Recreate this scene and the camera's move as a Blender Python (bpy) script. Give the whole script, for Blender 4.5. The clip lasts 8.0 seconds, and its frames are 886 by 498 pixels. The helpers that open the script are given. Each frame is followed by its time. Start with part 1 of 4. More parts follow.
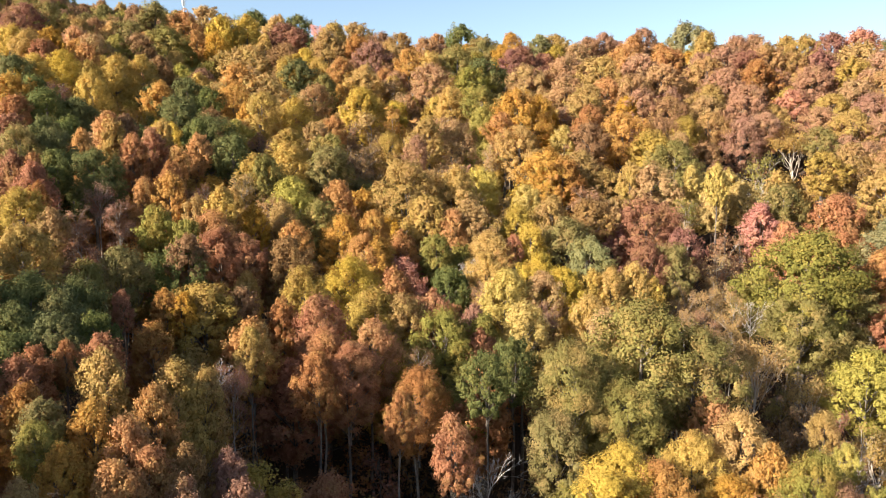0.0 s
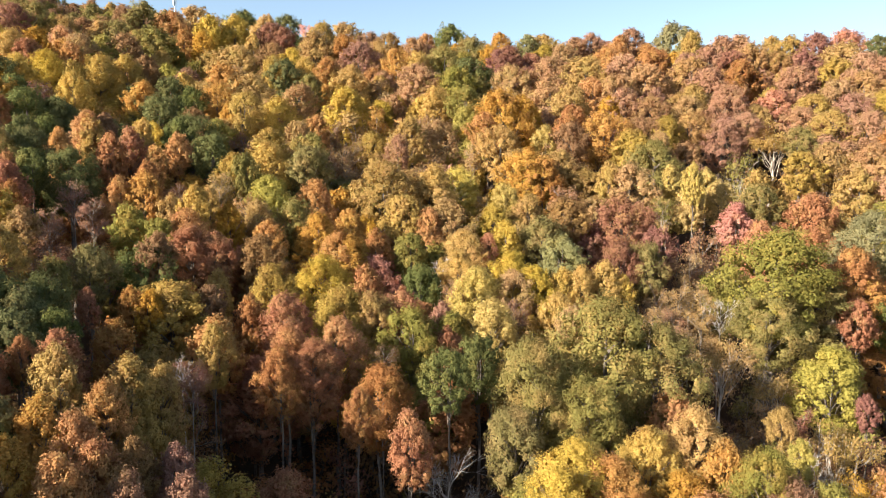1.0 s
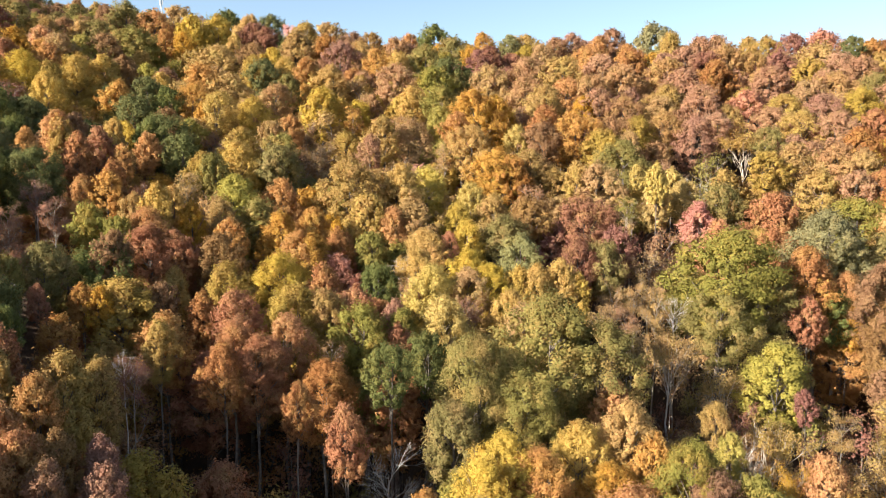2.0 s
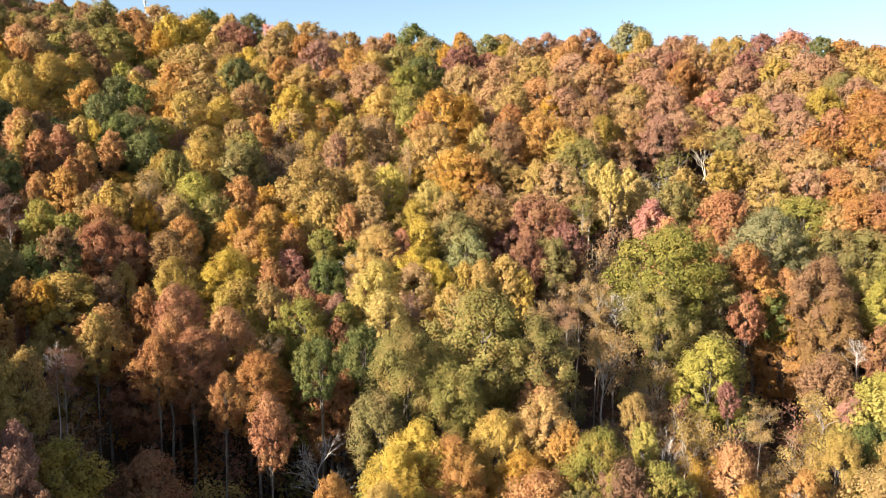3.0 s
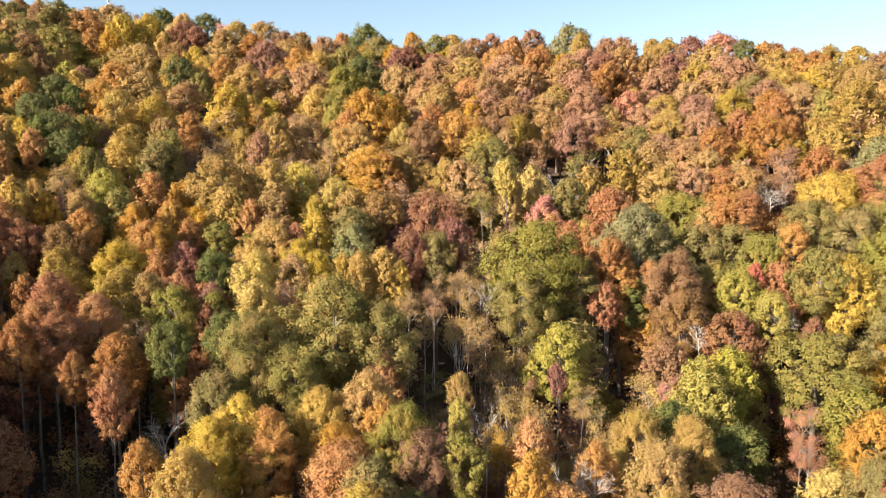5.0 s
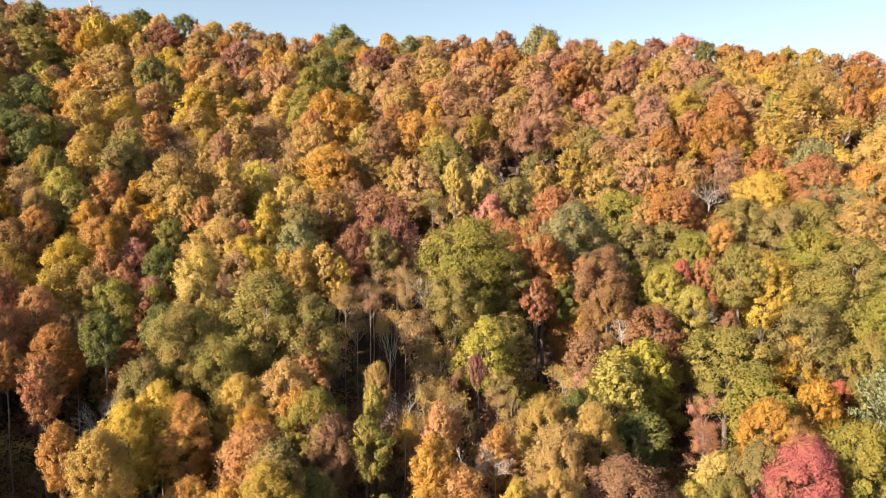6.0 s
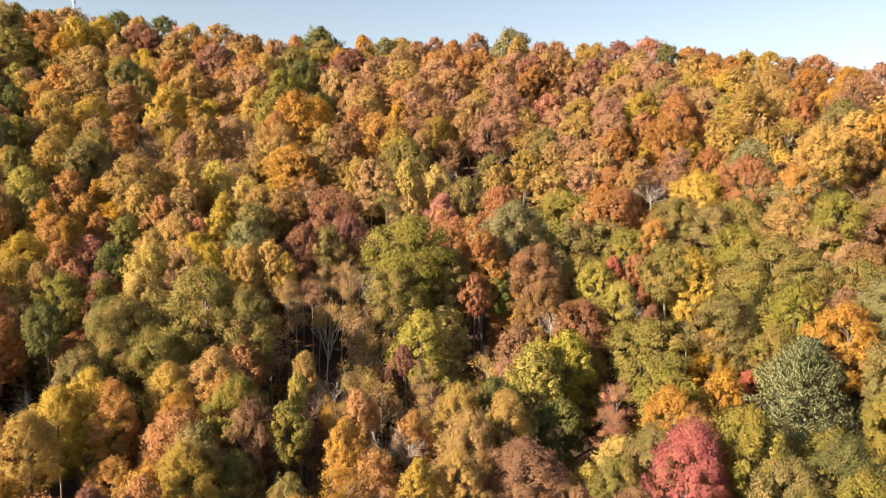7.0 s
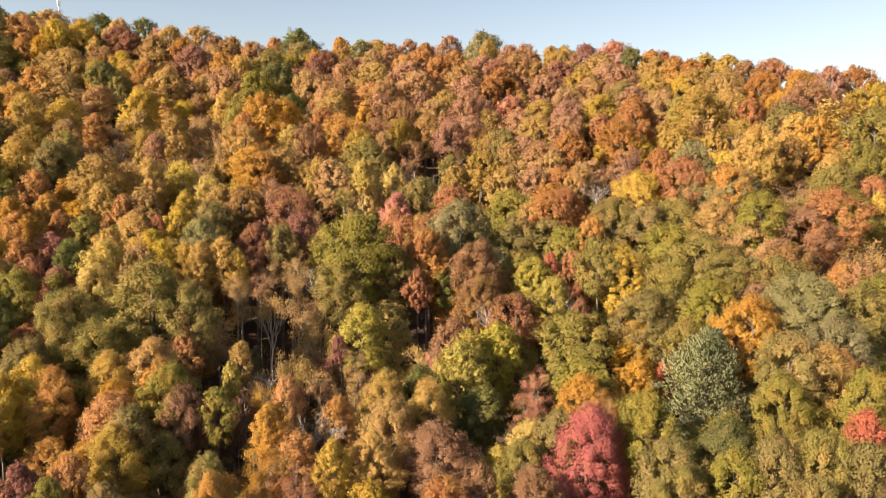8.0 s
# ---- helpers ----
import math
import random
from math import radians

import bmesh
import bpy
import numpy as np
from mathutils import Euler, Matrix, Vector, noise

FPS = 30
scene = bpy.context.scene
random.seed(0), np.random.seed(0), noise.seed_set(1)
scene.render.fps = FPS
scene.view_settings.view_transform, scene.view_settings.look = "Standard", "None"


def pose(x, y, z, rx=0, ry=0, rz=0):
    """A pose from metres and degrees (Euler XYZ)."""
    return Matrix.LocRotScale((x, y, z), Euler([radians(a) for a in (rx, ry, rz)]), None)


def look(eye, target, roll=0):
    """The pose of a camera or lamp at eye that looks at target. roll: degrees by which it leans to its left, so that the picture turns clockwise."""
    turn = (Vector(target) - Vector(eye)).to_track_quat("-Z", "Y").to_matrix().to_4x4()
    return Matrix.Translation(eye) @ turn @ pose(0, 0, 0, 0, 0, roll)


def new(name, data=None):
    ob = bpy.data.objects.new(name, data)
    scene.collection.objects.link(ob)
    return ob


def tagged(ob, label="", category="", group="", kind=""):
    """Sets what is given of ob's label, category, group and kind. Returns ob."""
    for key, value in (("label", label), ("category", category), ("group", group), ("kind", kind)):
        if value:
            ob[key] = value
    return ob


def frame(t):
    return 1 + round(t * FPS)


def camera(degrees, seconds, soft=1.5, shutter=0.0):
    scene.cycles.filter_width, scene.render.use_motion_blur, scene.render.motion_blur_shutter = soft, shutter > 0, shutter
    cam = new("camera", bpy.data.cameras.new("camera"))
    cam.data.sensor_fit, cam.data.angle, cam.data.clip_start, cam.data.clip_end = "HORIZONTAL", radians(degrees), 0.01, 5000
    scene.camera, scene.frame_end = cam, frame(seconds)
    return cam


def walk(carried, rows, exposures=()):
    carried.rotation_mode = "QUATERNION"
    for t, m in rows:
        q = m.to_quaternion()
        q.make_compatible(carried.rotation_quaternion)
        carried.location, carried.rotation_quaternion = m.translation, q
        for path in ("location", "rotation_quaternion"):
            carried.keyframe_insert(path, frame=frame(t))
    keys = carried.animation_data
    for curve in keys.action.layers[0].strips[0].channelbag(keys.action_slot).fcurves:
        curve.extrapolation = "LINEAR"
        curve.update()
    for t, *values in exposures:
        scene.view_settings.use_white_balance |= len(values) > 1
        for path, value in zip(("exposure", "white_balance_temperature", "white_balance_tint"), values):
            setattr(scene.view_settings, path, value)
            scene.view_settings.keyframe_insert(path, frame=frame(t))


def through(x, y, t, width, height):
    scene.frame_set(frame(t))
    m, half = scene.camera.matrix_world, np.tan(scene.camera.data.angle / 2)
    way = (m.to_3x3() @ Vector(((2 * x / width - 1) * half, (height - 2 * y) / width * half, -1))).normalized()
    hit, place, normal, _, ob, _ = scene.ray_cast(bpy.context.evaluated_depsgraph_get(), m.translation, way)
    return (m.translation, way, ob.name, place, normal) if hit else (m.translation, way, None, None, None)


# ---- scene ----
cam = camera(62.2, 8.0, soft=0.9)
METRES, EYE, TILT, LEAN, TURN = 76.8, 96.0, -6.0, 0.0, 0.0
ROWS = [
    (0.0, 0.0, 0.0, 0.0, 0.0, 0.0, -0.0),
    (0.5, 0.023, -0.0035, -0.0019, -0.05, 0.01, -0.01),
    (1.0, 0.0544, -0.0102, -0.0032, -0.11, 0.0, -0.03),
    (1.5, 0.0932, -0.0191, -0.0045, -0.18, -0.01, -0.04),
    (3.0, 0.2457, -0.0664, -0.0101, -0.41, -0.15, -0.12),
    (3.5, 0.3059, -0.0885, -0.0122, -0.49, -0.22, -0.15),
    (4.0, 0.3698, -0.1131, -0.0147, -0.59, -0.28, -0.19),
    (4.5, 0.4357, -0.1398, -0.0172, -0.68, -0.32, -0.23),
    (6.0, 0.6424, -0.2339, -0.0251, -0.9, -0.44, -0.37),
    (6.5, 0.7108, -0.2695, -0.028, -0.97, -0.46, -0.39),
    (7.0, 0.7788, -0.3077, -0.0312, -1.05, -0.46, -0.43),
    (7.5, 0.8467, -0.3481, -0.0341, -1.1, -0.47, -0.46),
    (8.0, 0.9141, -0.3901, -0.0374, -1.17, -0.48, -0.48),
]
walk(cam, [(t, pose(0, 0, EYE, TILT, LEAN, TURN) @ pose(METRES * x, METRES * y, METRES * z, 90 + pitch, roll, yaw)) for t, x, y, z, yaw, pitch, roll in ROWS],
     exposures=[(0.0, 1.82, 6500, 11), (4.0, 1.85, 6400, 9), (8.0, 1.6, 7700, 19)])

# ---- light ----
SUN_UP, SUN_ROUND = 25.0, 239.0     # degrees above the horizon; clockwise from straight ahead (+y)
world = bpy.data.worlds.new("sky")
scene.world = world
world.use_nodes = True
wn = world.node_tree.nodes
sky = wn.new("ShaderNodeTexSky")
sky.sky_type, sky.sun_disc = "NISHITA", False
sky.sun_elevation, sky.sun_rotation = radians(SUN_UP), radians(SUN_ROUND)
sky.air_density, sky.dust_density, sky.ozone_density = 1.0, 1.0, 1.0
wn["Background"].inputs["Strength"].default_value = 0.064
world.node_tree.links.new(sky.outputs["Color"], wn["Background"].inputs["Color"])

sun_data = bpy.data.lights.new("sun", "SUN")
sun_data.energy, sun_data.angle, sun_data.color = 4.4, radians(0.53), (1.0, 0.9, 0.76)
sun = new("sun", sun_data)
to_sun = Vector((math.sin(radians(SUN_ROUND)) * math.cos(radians(SUN_UP)),
                 math.cos(radians(SUN_ROUND)) * math.cos(radians(SUN_UP)), math.sin(radians(SUN_UP))))
sun.matrix_world = look(to_sun * 400, (0, 0, 0))


# ---- materials ----
def nodes_of(name):
    mat = bpy.data.materials.new(name)
    mat.use_nodes = True
    tree = mat.node_tree
    return mat, tree.nodes, tree.links, tree.nodes["Principled BSDF"]


def rgb(c):
    return (*c, 1.0)


def mix_colour(n, l, fac, a, b, mode="MIX"):
    m = n.new("ShaderNodeMix")
    m.data_type, m.blend_type = "RGBA", mode
    for sock, val in ((m.inputs[0], fac), (m.inputs[6], a), (m.inputs[7], b)):
        if isinstance(val, (int, float)):
            sock.default_value = val
        elif isinstance(val, tuple):
            sock.default_value = rgb(val)
        else:
            l.new(val, sock)
    return m.outputs[2]


def maths(n, l, op, a, b=0.0):
    m = n.new("ShaderNodeMath")
    m.operation = op
    for sock, val in zip(m.inputs, (a, b)):
        if isinstance(val, (int, float)):
            sock.default_value = val
        else:
            l.new(val, sock)
    return m.outputs[0]


def ramp(n, l, fac, lo, hi):
    m = n.new("ShaderNodeMapRange")
    l.new(fac, m.inputs[0])
    m.inputs[1].default_value, m.inputs[2].default_value = lo, hi
    return m.outputs[0]


def leaf_material(name, main, second, share=0.5, through=0.34):
    """Autumn leaves: main colour with patches of a second, each leaf and each tree a little different."""
    mat, n, l, bsdf = nodes_of(name)
    coord, info, geo = n.new("ShaderNodeTexCoord"), n.new("ShaderNodeObjectInfo"), n.new("ShaderNodeNewGeometry")
    shift = n.new("ShaderNodeVectorMath")
    shift.operation = "ADD"
    l.new(coord.outputs["Object"], shift.inputs[0])
    l.new(maths(n, l, "MULTIPLY", info.outputs["Random"], 90.0), shift.inputs[1])
    big = n.new("ShaderNodeTexNoise")
    big.inputs["Scale"].default_value, big.inputs["Detail"].default_value = 0.3, 2.5
    l.new(shift.outputs[0], big.inputs["Vector"])
    patch = ramp(n, l, maths(n, l, "ADD", big.outputs["Fac"], maths(n, l, "MULTIPLY", geo.outputs["Random Per Island"], 0.24)), 0.82 - 0.42 * share, 0.98 - 0.42 * share)
    col = mix_colour(n, l, patch, main, second)
    hue = n.new("ShaderNodeHueSaturation")
    l.new(col, hue.inputs["Color"])
    l.new(maths(n, l, "ADD", 0.488, maths(n, l, "MULTIPLY", info.outputs["Random"], 0.024)), hue.inputs["Hue"])
    rnd = n.new("ShaderNodeMath")
    rnd.operation = "FRACT"
    l.new(maths(n, l, "MULTIPLY", geo.outputs["Random Per Island"], 17.31), rnd.inputs[0])
    l.new(maths(n, l, "ADD", 0.8, maths(n, l, "MULTIPLY", rnd.outputs[0], 0.38)), hue.inputs["Value"])
    l.new(maths(n, l, "ADD", 0.9, maths(n, l, "MULTIPLY", info.outputs["Random"], 0.16)), hue.inputs["Saturation"])
    l.new(hue.outputs[0], bsdf.inputs["Base Color"])
    bsdf.inputs["Roughness"].default_value = 0.75
    bsdf.inputs["Specular IOR Level"].default_value = 0.08
    thin = n.new("ShaderNodeBsdfTranslucent")
    l.new(hue.outputs[0], thin.inputs["Color"])
    both = n.new("ShaderNodeMixShader")
    both.inputs[0].default_value = through
    l.new(bsdf.outputs[0], both.inputs[1])
    l.new(thin.outputs[0], both.inputs[2])
    l.new(both.outputs[0], n["Material Output"].inputs["Surface"])
    return mat


def bark_material(name, light, dark, scale=3.0):
    mat, n, l, bsdf = nodes_of(name)
    coord = n.new("ShaderNodeTexCoord")
    noise_a = n.new("ShaderNodeTexNoise")
    noise_a.inputs["Scale"].default_value, noise_a.inputs["Detail"].default_value = scale, 5.0
    noise_b = n.new("ShaderNodeTexNoise")
    noise_b.inputs["Scale"].default_value = 0.5
    l.new(coord.outputs["Object"], noise_a.inputs["Vector"])
    l.new(coord.outputs["Object"], noise_b.inputs["Vector"])
    fac = ramp(n, l, maths(n, l, "ADD", noise_a.outputs["Fac"], noise_b.outputs["Fac"]), 0.75, 1.2)
    l.new(mix_colour(n, l, fac, dark, light), bsdf.inputs["Base Color"])
    bsdf.inputs["Roughness"].default_value = 0.9
    bump = n.new("ShaderNodeBump")
    bump.inputs["Strength"].default_value = 0.6
    l.new(noise_a.outputs["Fac"], bump.inputs["Height"])
    l.new(bump.outputs[0], bsdf.inputs["Normal"])
    return mat


LEAF = {
    "yellow": leaf_material("leaf_yellow", (0.510, 0.350, 0.091), (0.480, 0.297, 0.085), 0.4),
    "lemon": leaf_material("leaf_lemon", (0.530, 0.398, 0.125), (0.453, 0.335, 0.104), 0.4),
    "gold": leaf_material("leaf_gold", (0.489, 0.273, 0.066), (0.431, 0.215, 0.064), 0.45),
    "amber": leaf_material("leaf_amber", (0.470, 0.244, 0.084), (0.509, 0.312, 0.100), 0.45),
    "tan": leaf_material("leaf_tan", (0.413, 0.263, 0.103), (0.443, 0.316, 0.109), 0.5),
    "peach": leaf_material("leaf_peach", (0.394, 0.224, 0.111), (0.404, 0.263, 0.112), 0.45),
    "rose": leaf_material("leaf_rose", (0.355, 0.190, 0.115), (0.384, 0.234, 0.116), 0.45),
    "rust": leaf_material("leaf_rust", (0.385, 0.175, 0.075), (0.42, 0.235, 0.085), 0.45),
    "brown": leaf_material("leaf_brown", (0.278, 0.156, 0.076), (0.336, 0.200, 0.087), 0.5),
    "wine": leaf_material("leaf_wine", (0.278, 0.127, 0.085), (0.326, 0.176, 0.091), 0.45),
    "red": leaf_material("leaf_red", (0.43, 0.135, 0.10), (0.47, 0.20, 0.09), 0.35),
    "olive": leaf_material("leaf_olive", (0.245, 0.212, 0.062), (0.34, 0.235, 0.075), 0.5),
    "moss": leaf_material("leaf_moss", (0.225, 0.196, 0.057), (0.325, 0.235, 0.072), 0.45),
    "green": leaf_material("leaf_green", (0.138, 0.146, 0.050), (0.215, 0.19, 0.060), 0.4),
    "lime": leaf_material("leaf_lime", (0.36, 0.305, 0.08), (0.43, 0.335, 0.085), 0.45),
    "mustard": leaf_material("leaf_mustard", (0.404, 0.277, 0.079), (0.375, 0.229, 0.078), 0.5),
    "sage": leaf_material("leaf_sage", (0.251, 0.233, 0.106), (0.299, 0.238, 0.092), 0.4),
    "pink": leaf_material("leaf_pink", (0.498, 0.230, 0.150), (0.489, 0.264, 0.132), 0.4),
    "pine": leaf_material("leaf_pine", (0.33, 0.36, 0.18), (0.38, 0.38, 0.18), 0.4, 0.2),
}
WORDS = {
    "yellow": "golden-yellow", "lemon": "pale lemon-yellow", "gold": "deep gold", "amber": "amber-orange", "tan": "tan-orange",
    "peach": "peach-orange", "rose": "dusty rose-brown", "rust": "rust-orange", "brown": "dull brown", "wine": "wine-brown",
    "red": "bright red", "olive": "olive-brown", "moss": "mossy olive-green", "green": "dark green", "lime": "yellow-green", "pine": "blue-green",
    "mustard": "mustard-yellow", "sage": "grey-green", "pink": "salmon-pink",
}
BARK = bark_material("bark_grey", (0.20, 0.165, 0.135), (0.08, 0.062, 0.05))
BARK_PALE = bark_material("bark_pale", (0.58, 0.51, 0.42), (0.32, 0.265, 0.21))
BARK_DRY = bark_material("bark_bleached", (0.66, 0.61, 0.55), (0.38, 0.34, 0.30))
BARK_BARE = bark_material("bark_weathered", (0.42, 0.36, 0.30), (0.19, 0.155, 0.13))


def litter_material():
    mat, n, l, bsdf = nodes_of("leaf_litter")
    coord = n.new("ShaderNodeTexCoord")
    out = []
    for scale, detail in ((0.06, 3.0), (0.9, 5.0), (9.0, 4.0)):
        t = n.new("ShaderNodeTexNoise")
        t.inputs["Scale"].default_value, t.inputs["Detail"].default_value = scale, detail
        l.new(coord.outputs["Object"], t.inputs["Vector"])
        out.append(t.outputs["Fac"])
    a = mix_colour(n, l, ramp(n, l, out[0], 0.4, 0.62), (0.05, 0.03, 0.018), (0.075, 0.043, 0.023))
    b = mix_colour(n, l, ramp(n, l, out[1], 0.45, 0.7), a, (0.045, 0.033, 0.022))
    c = mix_colour(n, l, ramp(n, l, out[2], 0.5, 0.75), b, (0.13, 0.072, 0.034))
    l.new(c, bsdf.inputs["Base Color"])
    bsdf.inputs["Roughness"].default_value = 0.95
    bump = n.new("ShaderNodeBump")
    bump.inputs["Strength"].default_value, bump.inputs["Distance"].default_value = 0.8, 0.15
    l.new(out[2], bump.inputs["Height"])
    l.new(bump.outputs[0], bsdf.inputs["Normal"])
    return mat


LITTER = litter_material()


# ---- the hillside ----
def soft_between(v, lo, hi, w):
    return lo + w * np.logaddexp(0, (v - lo) / w) - w * np.logaddexp(0, (v - hi) / w)


def crest(x):
    """Where the ridge runs: it bends towards the viewer on the right."""
    return np.where(x > 0, 325.0 - 0.0039 * np.minimum(x, 176.0) ** 2, 328.0 - 0.25 * np.maximum(x, -256.0))


def canopy(x, y):
    """Height of the leaf canopy: a slope that climbs away from the viewer, with a gully running up it."""
    x, y = np.asarray(x, float), np.asarray(y, float)
    u = soft_between(x, -184.0, 200.0, 9.6) / 80.0
    v = (soft_between(y, 16.0, 344.0, 9.6) - 144.0) / 96.0
    z = 1.6 * (56.26 - 5.61 * u + 18.94 * v + 6.68 * u * u + 6.55 * u * v + 3.55 * v * v + 0.57 * u ** 3 + 0.23 * u * u * v
               + 0.39 * u * v * v - 1.08 * v ** 3 - 0.67 * u ** 4 - 1.28 * u ** 3 * v - 1.42 * u * u * v * v - 1.19 * u * v ** 3 - 0.15 * v ** 4)
    over = 12.8 * np.logaddexp(0, (y - crest(x) - 3.2) / 12.8)
    return z - 0.22 * np.minimum(over, 640.0) - 0.002 * np.maximum(np.hypot(x, y) - 640.0, 0.0)


def ground(x, y):
    x, y = np.asarray(x, float), np.asarray(y, float)
    bumps = 0.7 * np.sin(x * 0.14 + 0.6 * np.sin(y * 0.09)) * np.cos(y * 0.11) + 0.35 * np.sin(x * 0.37 + y * 0.21)
    return canopy(x, y) - 24.8 + bumps


def mesh_from(name, verts, faces, material):
    me = bpy.data.meshes.new(name)
    verts = np.asarray(verts, np.float32)
    me.vertices.add(len(verts))
    me.vertices.foreach_set("co", verts.ravel())
    sizes = np.array([len(f) for f in faces], np.int32) if not isinstance(faces, np.ndarray) else np.full(len(faces), faces.shape[1], np.int32)
    loops = np.concatenate([np.asarray(f, np.int32) for f in faces]) if not isinstance(faces, np.ndarray) else faces.astype(np.int32).ravel()
    me.loops.add(len(loops))
    me.loops.foreach_set("vertex_index", loops)
    me.polygons.add(len(sizes))
    me.polygons.foreach_set("loop_start", np.r_[0, np.cumsum(sizes)[:-1]].astype(np.int32))
    me.update(calc_edges=True)
    if material:
        me.materials.append(material)
    return me


def build_ground():
    def axis(lo, hi, step, far):
        inner = np.arange(lo, hi + 0.1, step)
        grow = step * np.cumsum(1.22 ** np.arange(1, 28))
        grow = grow[grow < far]
        return np.r_[lo - grow[::-1], inner, hi + grow]
    xs, ys = axis(-240, 336, 4.0, 3600), axis(-100, 416, 4.0, 3600)
    gx, gy = np.meshgrid(xs, ys)
    verts = np.stack([gx.ravel(), gy.ravel(), ground(gx, gy).ravel()], -1)
    i = np.arange(len(xs) * len(ys)).reshape(len(ys), len(xs))
    faces = np.stack([i[:-1, :-1], i[:-1, 1:], i[1:, 1:], i[1:, :-1]], -1).reshape(-1, 4)
    me = mesh_from("ground", verts, faces, LITTER)
    me.polygons.foreach_set("use_smooth", np.ones(len(faces), bool))
    tagged(new("ground", me), "steep forest floor covered in brown fallen leaves", "ground", kind="structure")


build_ground()


# ---- trees ----
class Wood:
    """Collects tapered tubes of trunks and limbs."""

    def __init__(self):
        self.v, self.f = [], []

    def tube(self, pts, radii, sides):
        pts = np.asarray(pts, float)
        base = len(self.v)
        ang = np.linspace(0, 2 * np.pi, sides, endpoint=False)
        for k, (p, r) in enumerate(zip(pts, radii)):
            d = pts[min(k + 1, len(pts) - 1)] - pts[max(k - 1, 0)]
            d = d / (np.linalg.norm(d) + 1e-9)
            a = np.cross(d, (0.31, 0.95, 0.05))
            a /= np.linalg.norm(a) + 1e-9
            b = np.cross(d, a)
            self.v.extend(p + r * (np.cos(t) * a + np.sin(t) * b) for t in ang)
        for k in range(len(pts) - 1):
            for s in range(sides):
                o, q = base + k * sides, (s + 1) % sides
                self.f.append((o + s, o + q, o + sides + q, o + sides + s))

    def mesh(self, name, material):
        me = mesh_from(name, self.v, np.array(self.f), material)
        me.polygons.foreach_set("use_smooth", np.ones(len(self.f), bool))
        return me


def bent(rng, a, b, steps, wander):
    a, b = np.asarray(a, float), np.asarray(b, float)
    t = np.linspace(0, 1, steps + 1)[:, None]
    line = a + (b - a) * t
    line[1:-1] += rng.normal(0, wander, (steps - 1, 3)) * (0.4 + t[1:-1])
    return line


def unit(v):
    return v / (np.linalg.norm(v, axis=-1, keepdims=True) + 1e-9)


def leaves(rng, spots, facing, curve, size):
    """One triangular leaf at each spot: the way it faces, and the way the leaf mass round it curves. Corners and their normals."""
    o = unit(facing)
    a = unit(np.cross(o, rng.normal(size=o.shape)))
    b = np.cross(o, a)
    s = size * rng.uniform(0.65, 1.3, (len(o), 1))
    v = np.stack([spots + a * s * 0.7, spots - a * s * 0.42 + b * s * 0.52, spots - a * s * 0.42 - b * s * 0.52], 1).reshape(-1, 3)
    return v, np.repeat(unit(0.5 * o + unit(curve)), 3, 0)


def leaf_cloud(rng, spots, outward, size, spread, per):
    """Leaves strewn in sprays round the spots, turned mostly outward."""
    c = np.repeat(spots, per, 0) + rng.normal(0, spread, (len(spots) * per, 3)) * (1, 1, 0.7)
    o = np.repeat(unit(np.asarray(outward, float)), per, 0)
    return leaves(rng, c, o + rng.normal(0, 0.4, c.shape), o + rng.normal(0, 0.25, c.shape) + (0, 0, 0.3), size)


def crown_mesh(name, clouds):
    v = np.concatenate([c[0] for c in clouds])
    me = mesh_from(name, v, np.arange(len(v)).reshape(-1, 3), None)
    me.polygons.foreach_set("use_smooth", np.ones(len(v) // 3, bool))
    me.normals_split_custom_set_from_vertices(np.concatenate([c[1] for c in clouds]).astype(np.float32))
    return me


def on_sphere(rng, n, low=-1.0):
    d = rng.normal(size=(n * 4 + 8, 3))
    d /= np.linalg.norm(d, axis=1, keepdims=True)
    return d[d[:, 2] > low][:n]


# crowns by kind: length in radii, where the crown is widest (0 foot, 1 top), how blunt the dome is,
# radius of a leaf mass in crown radii, how ragged the masses are, share of masses left out, trunk radius at 27 m
HABIT = {
    "oak": (2.1, 0.45, 2.4, 0.2, 0.15, 0.05, 0.42),
    "hickory": (2.1, 0.48, 2.1, 0.18, 0.19, 0.06, 0.36),
    "beech": (2.2, 0.42, 2.2, 0.17, 0.17, 0.04, 0.4),
    "maple": (2.6, 0.38, 1.9, 0.175, 0.24, 0.07, 0.34),
    "tulip": (2.7, 0.42, 2.0, 0.17, 0.32, 0.12, 0.32),
}


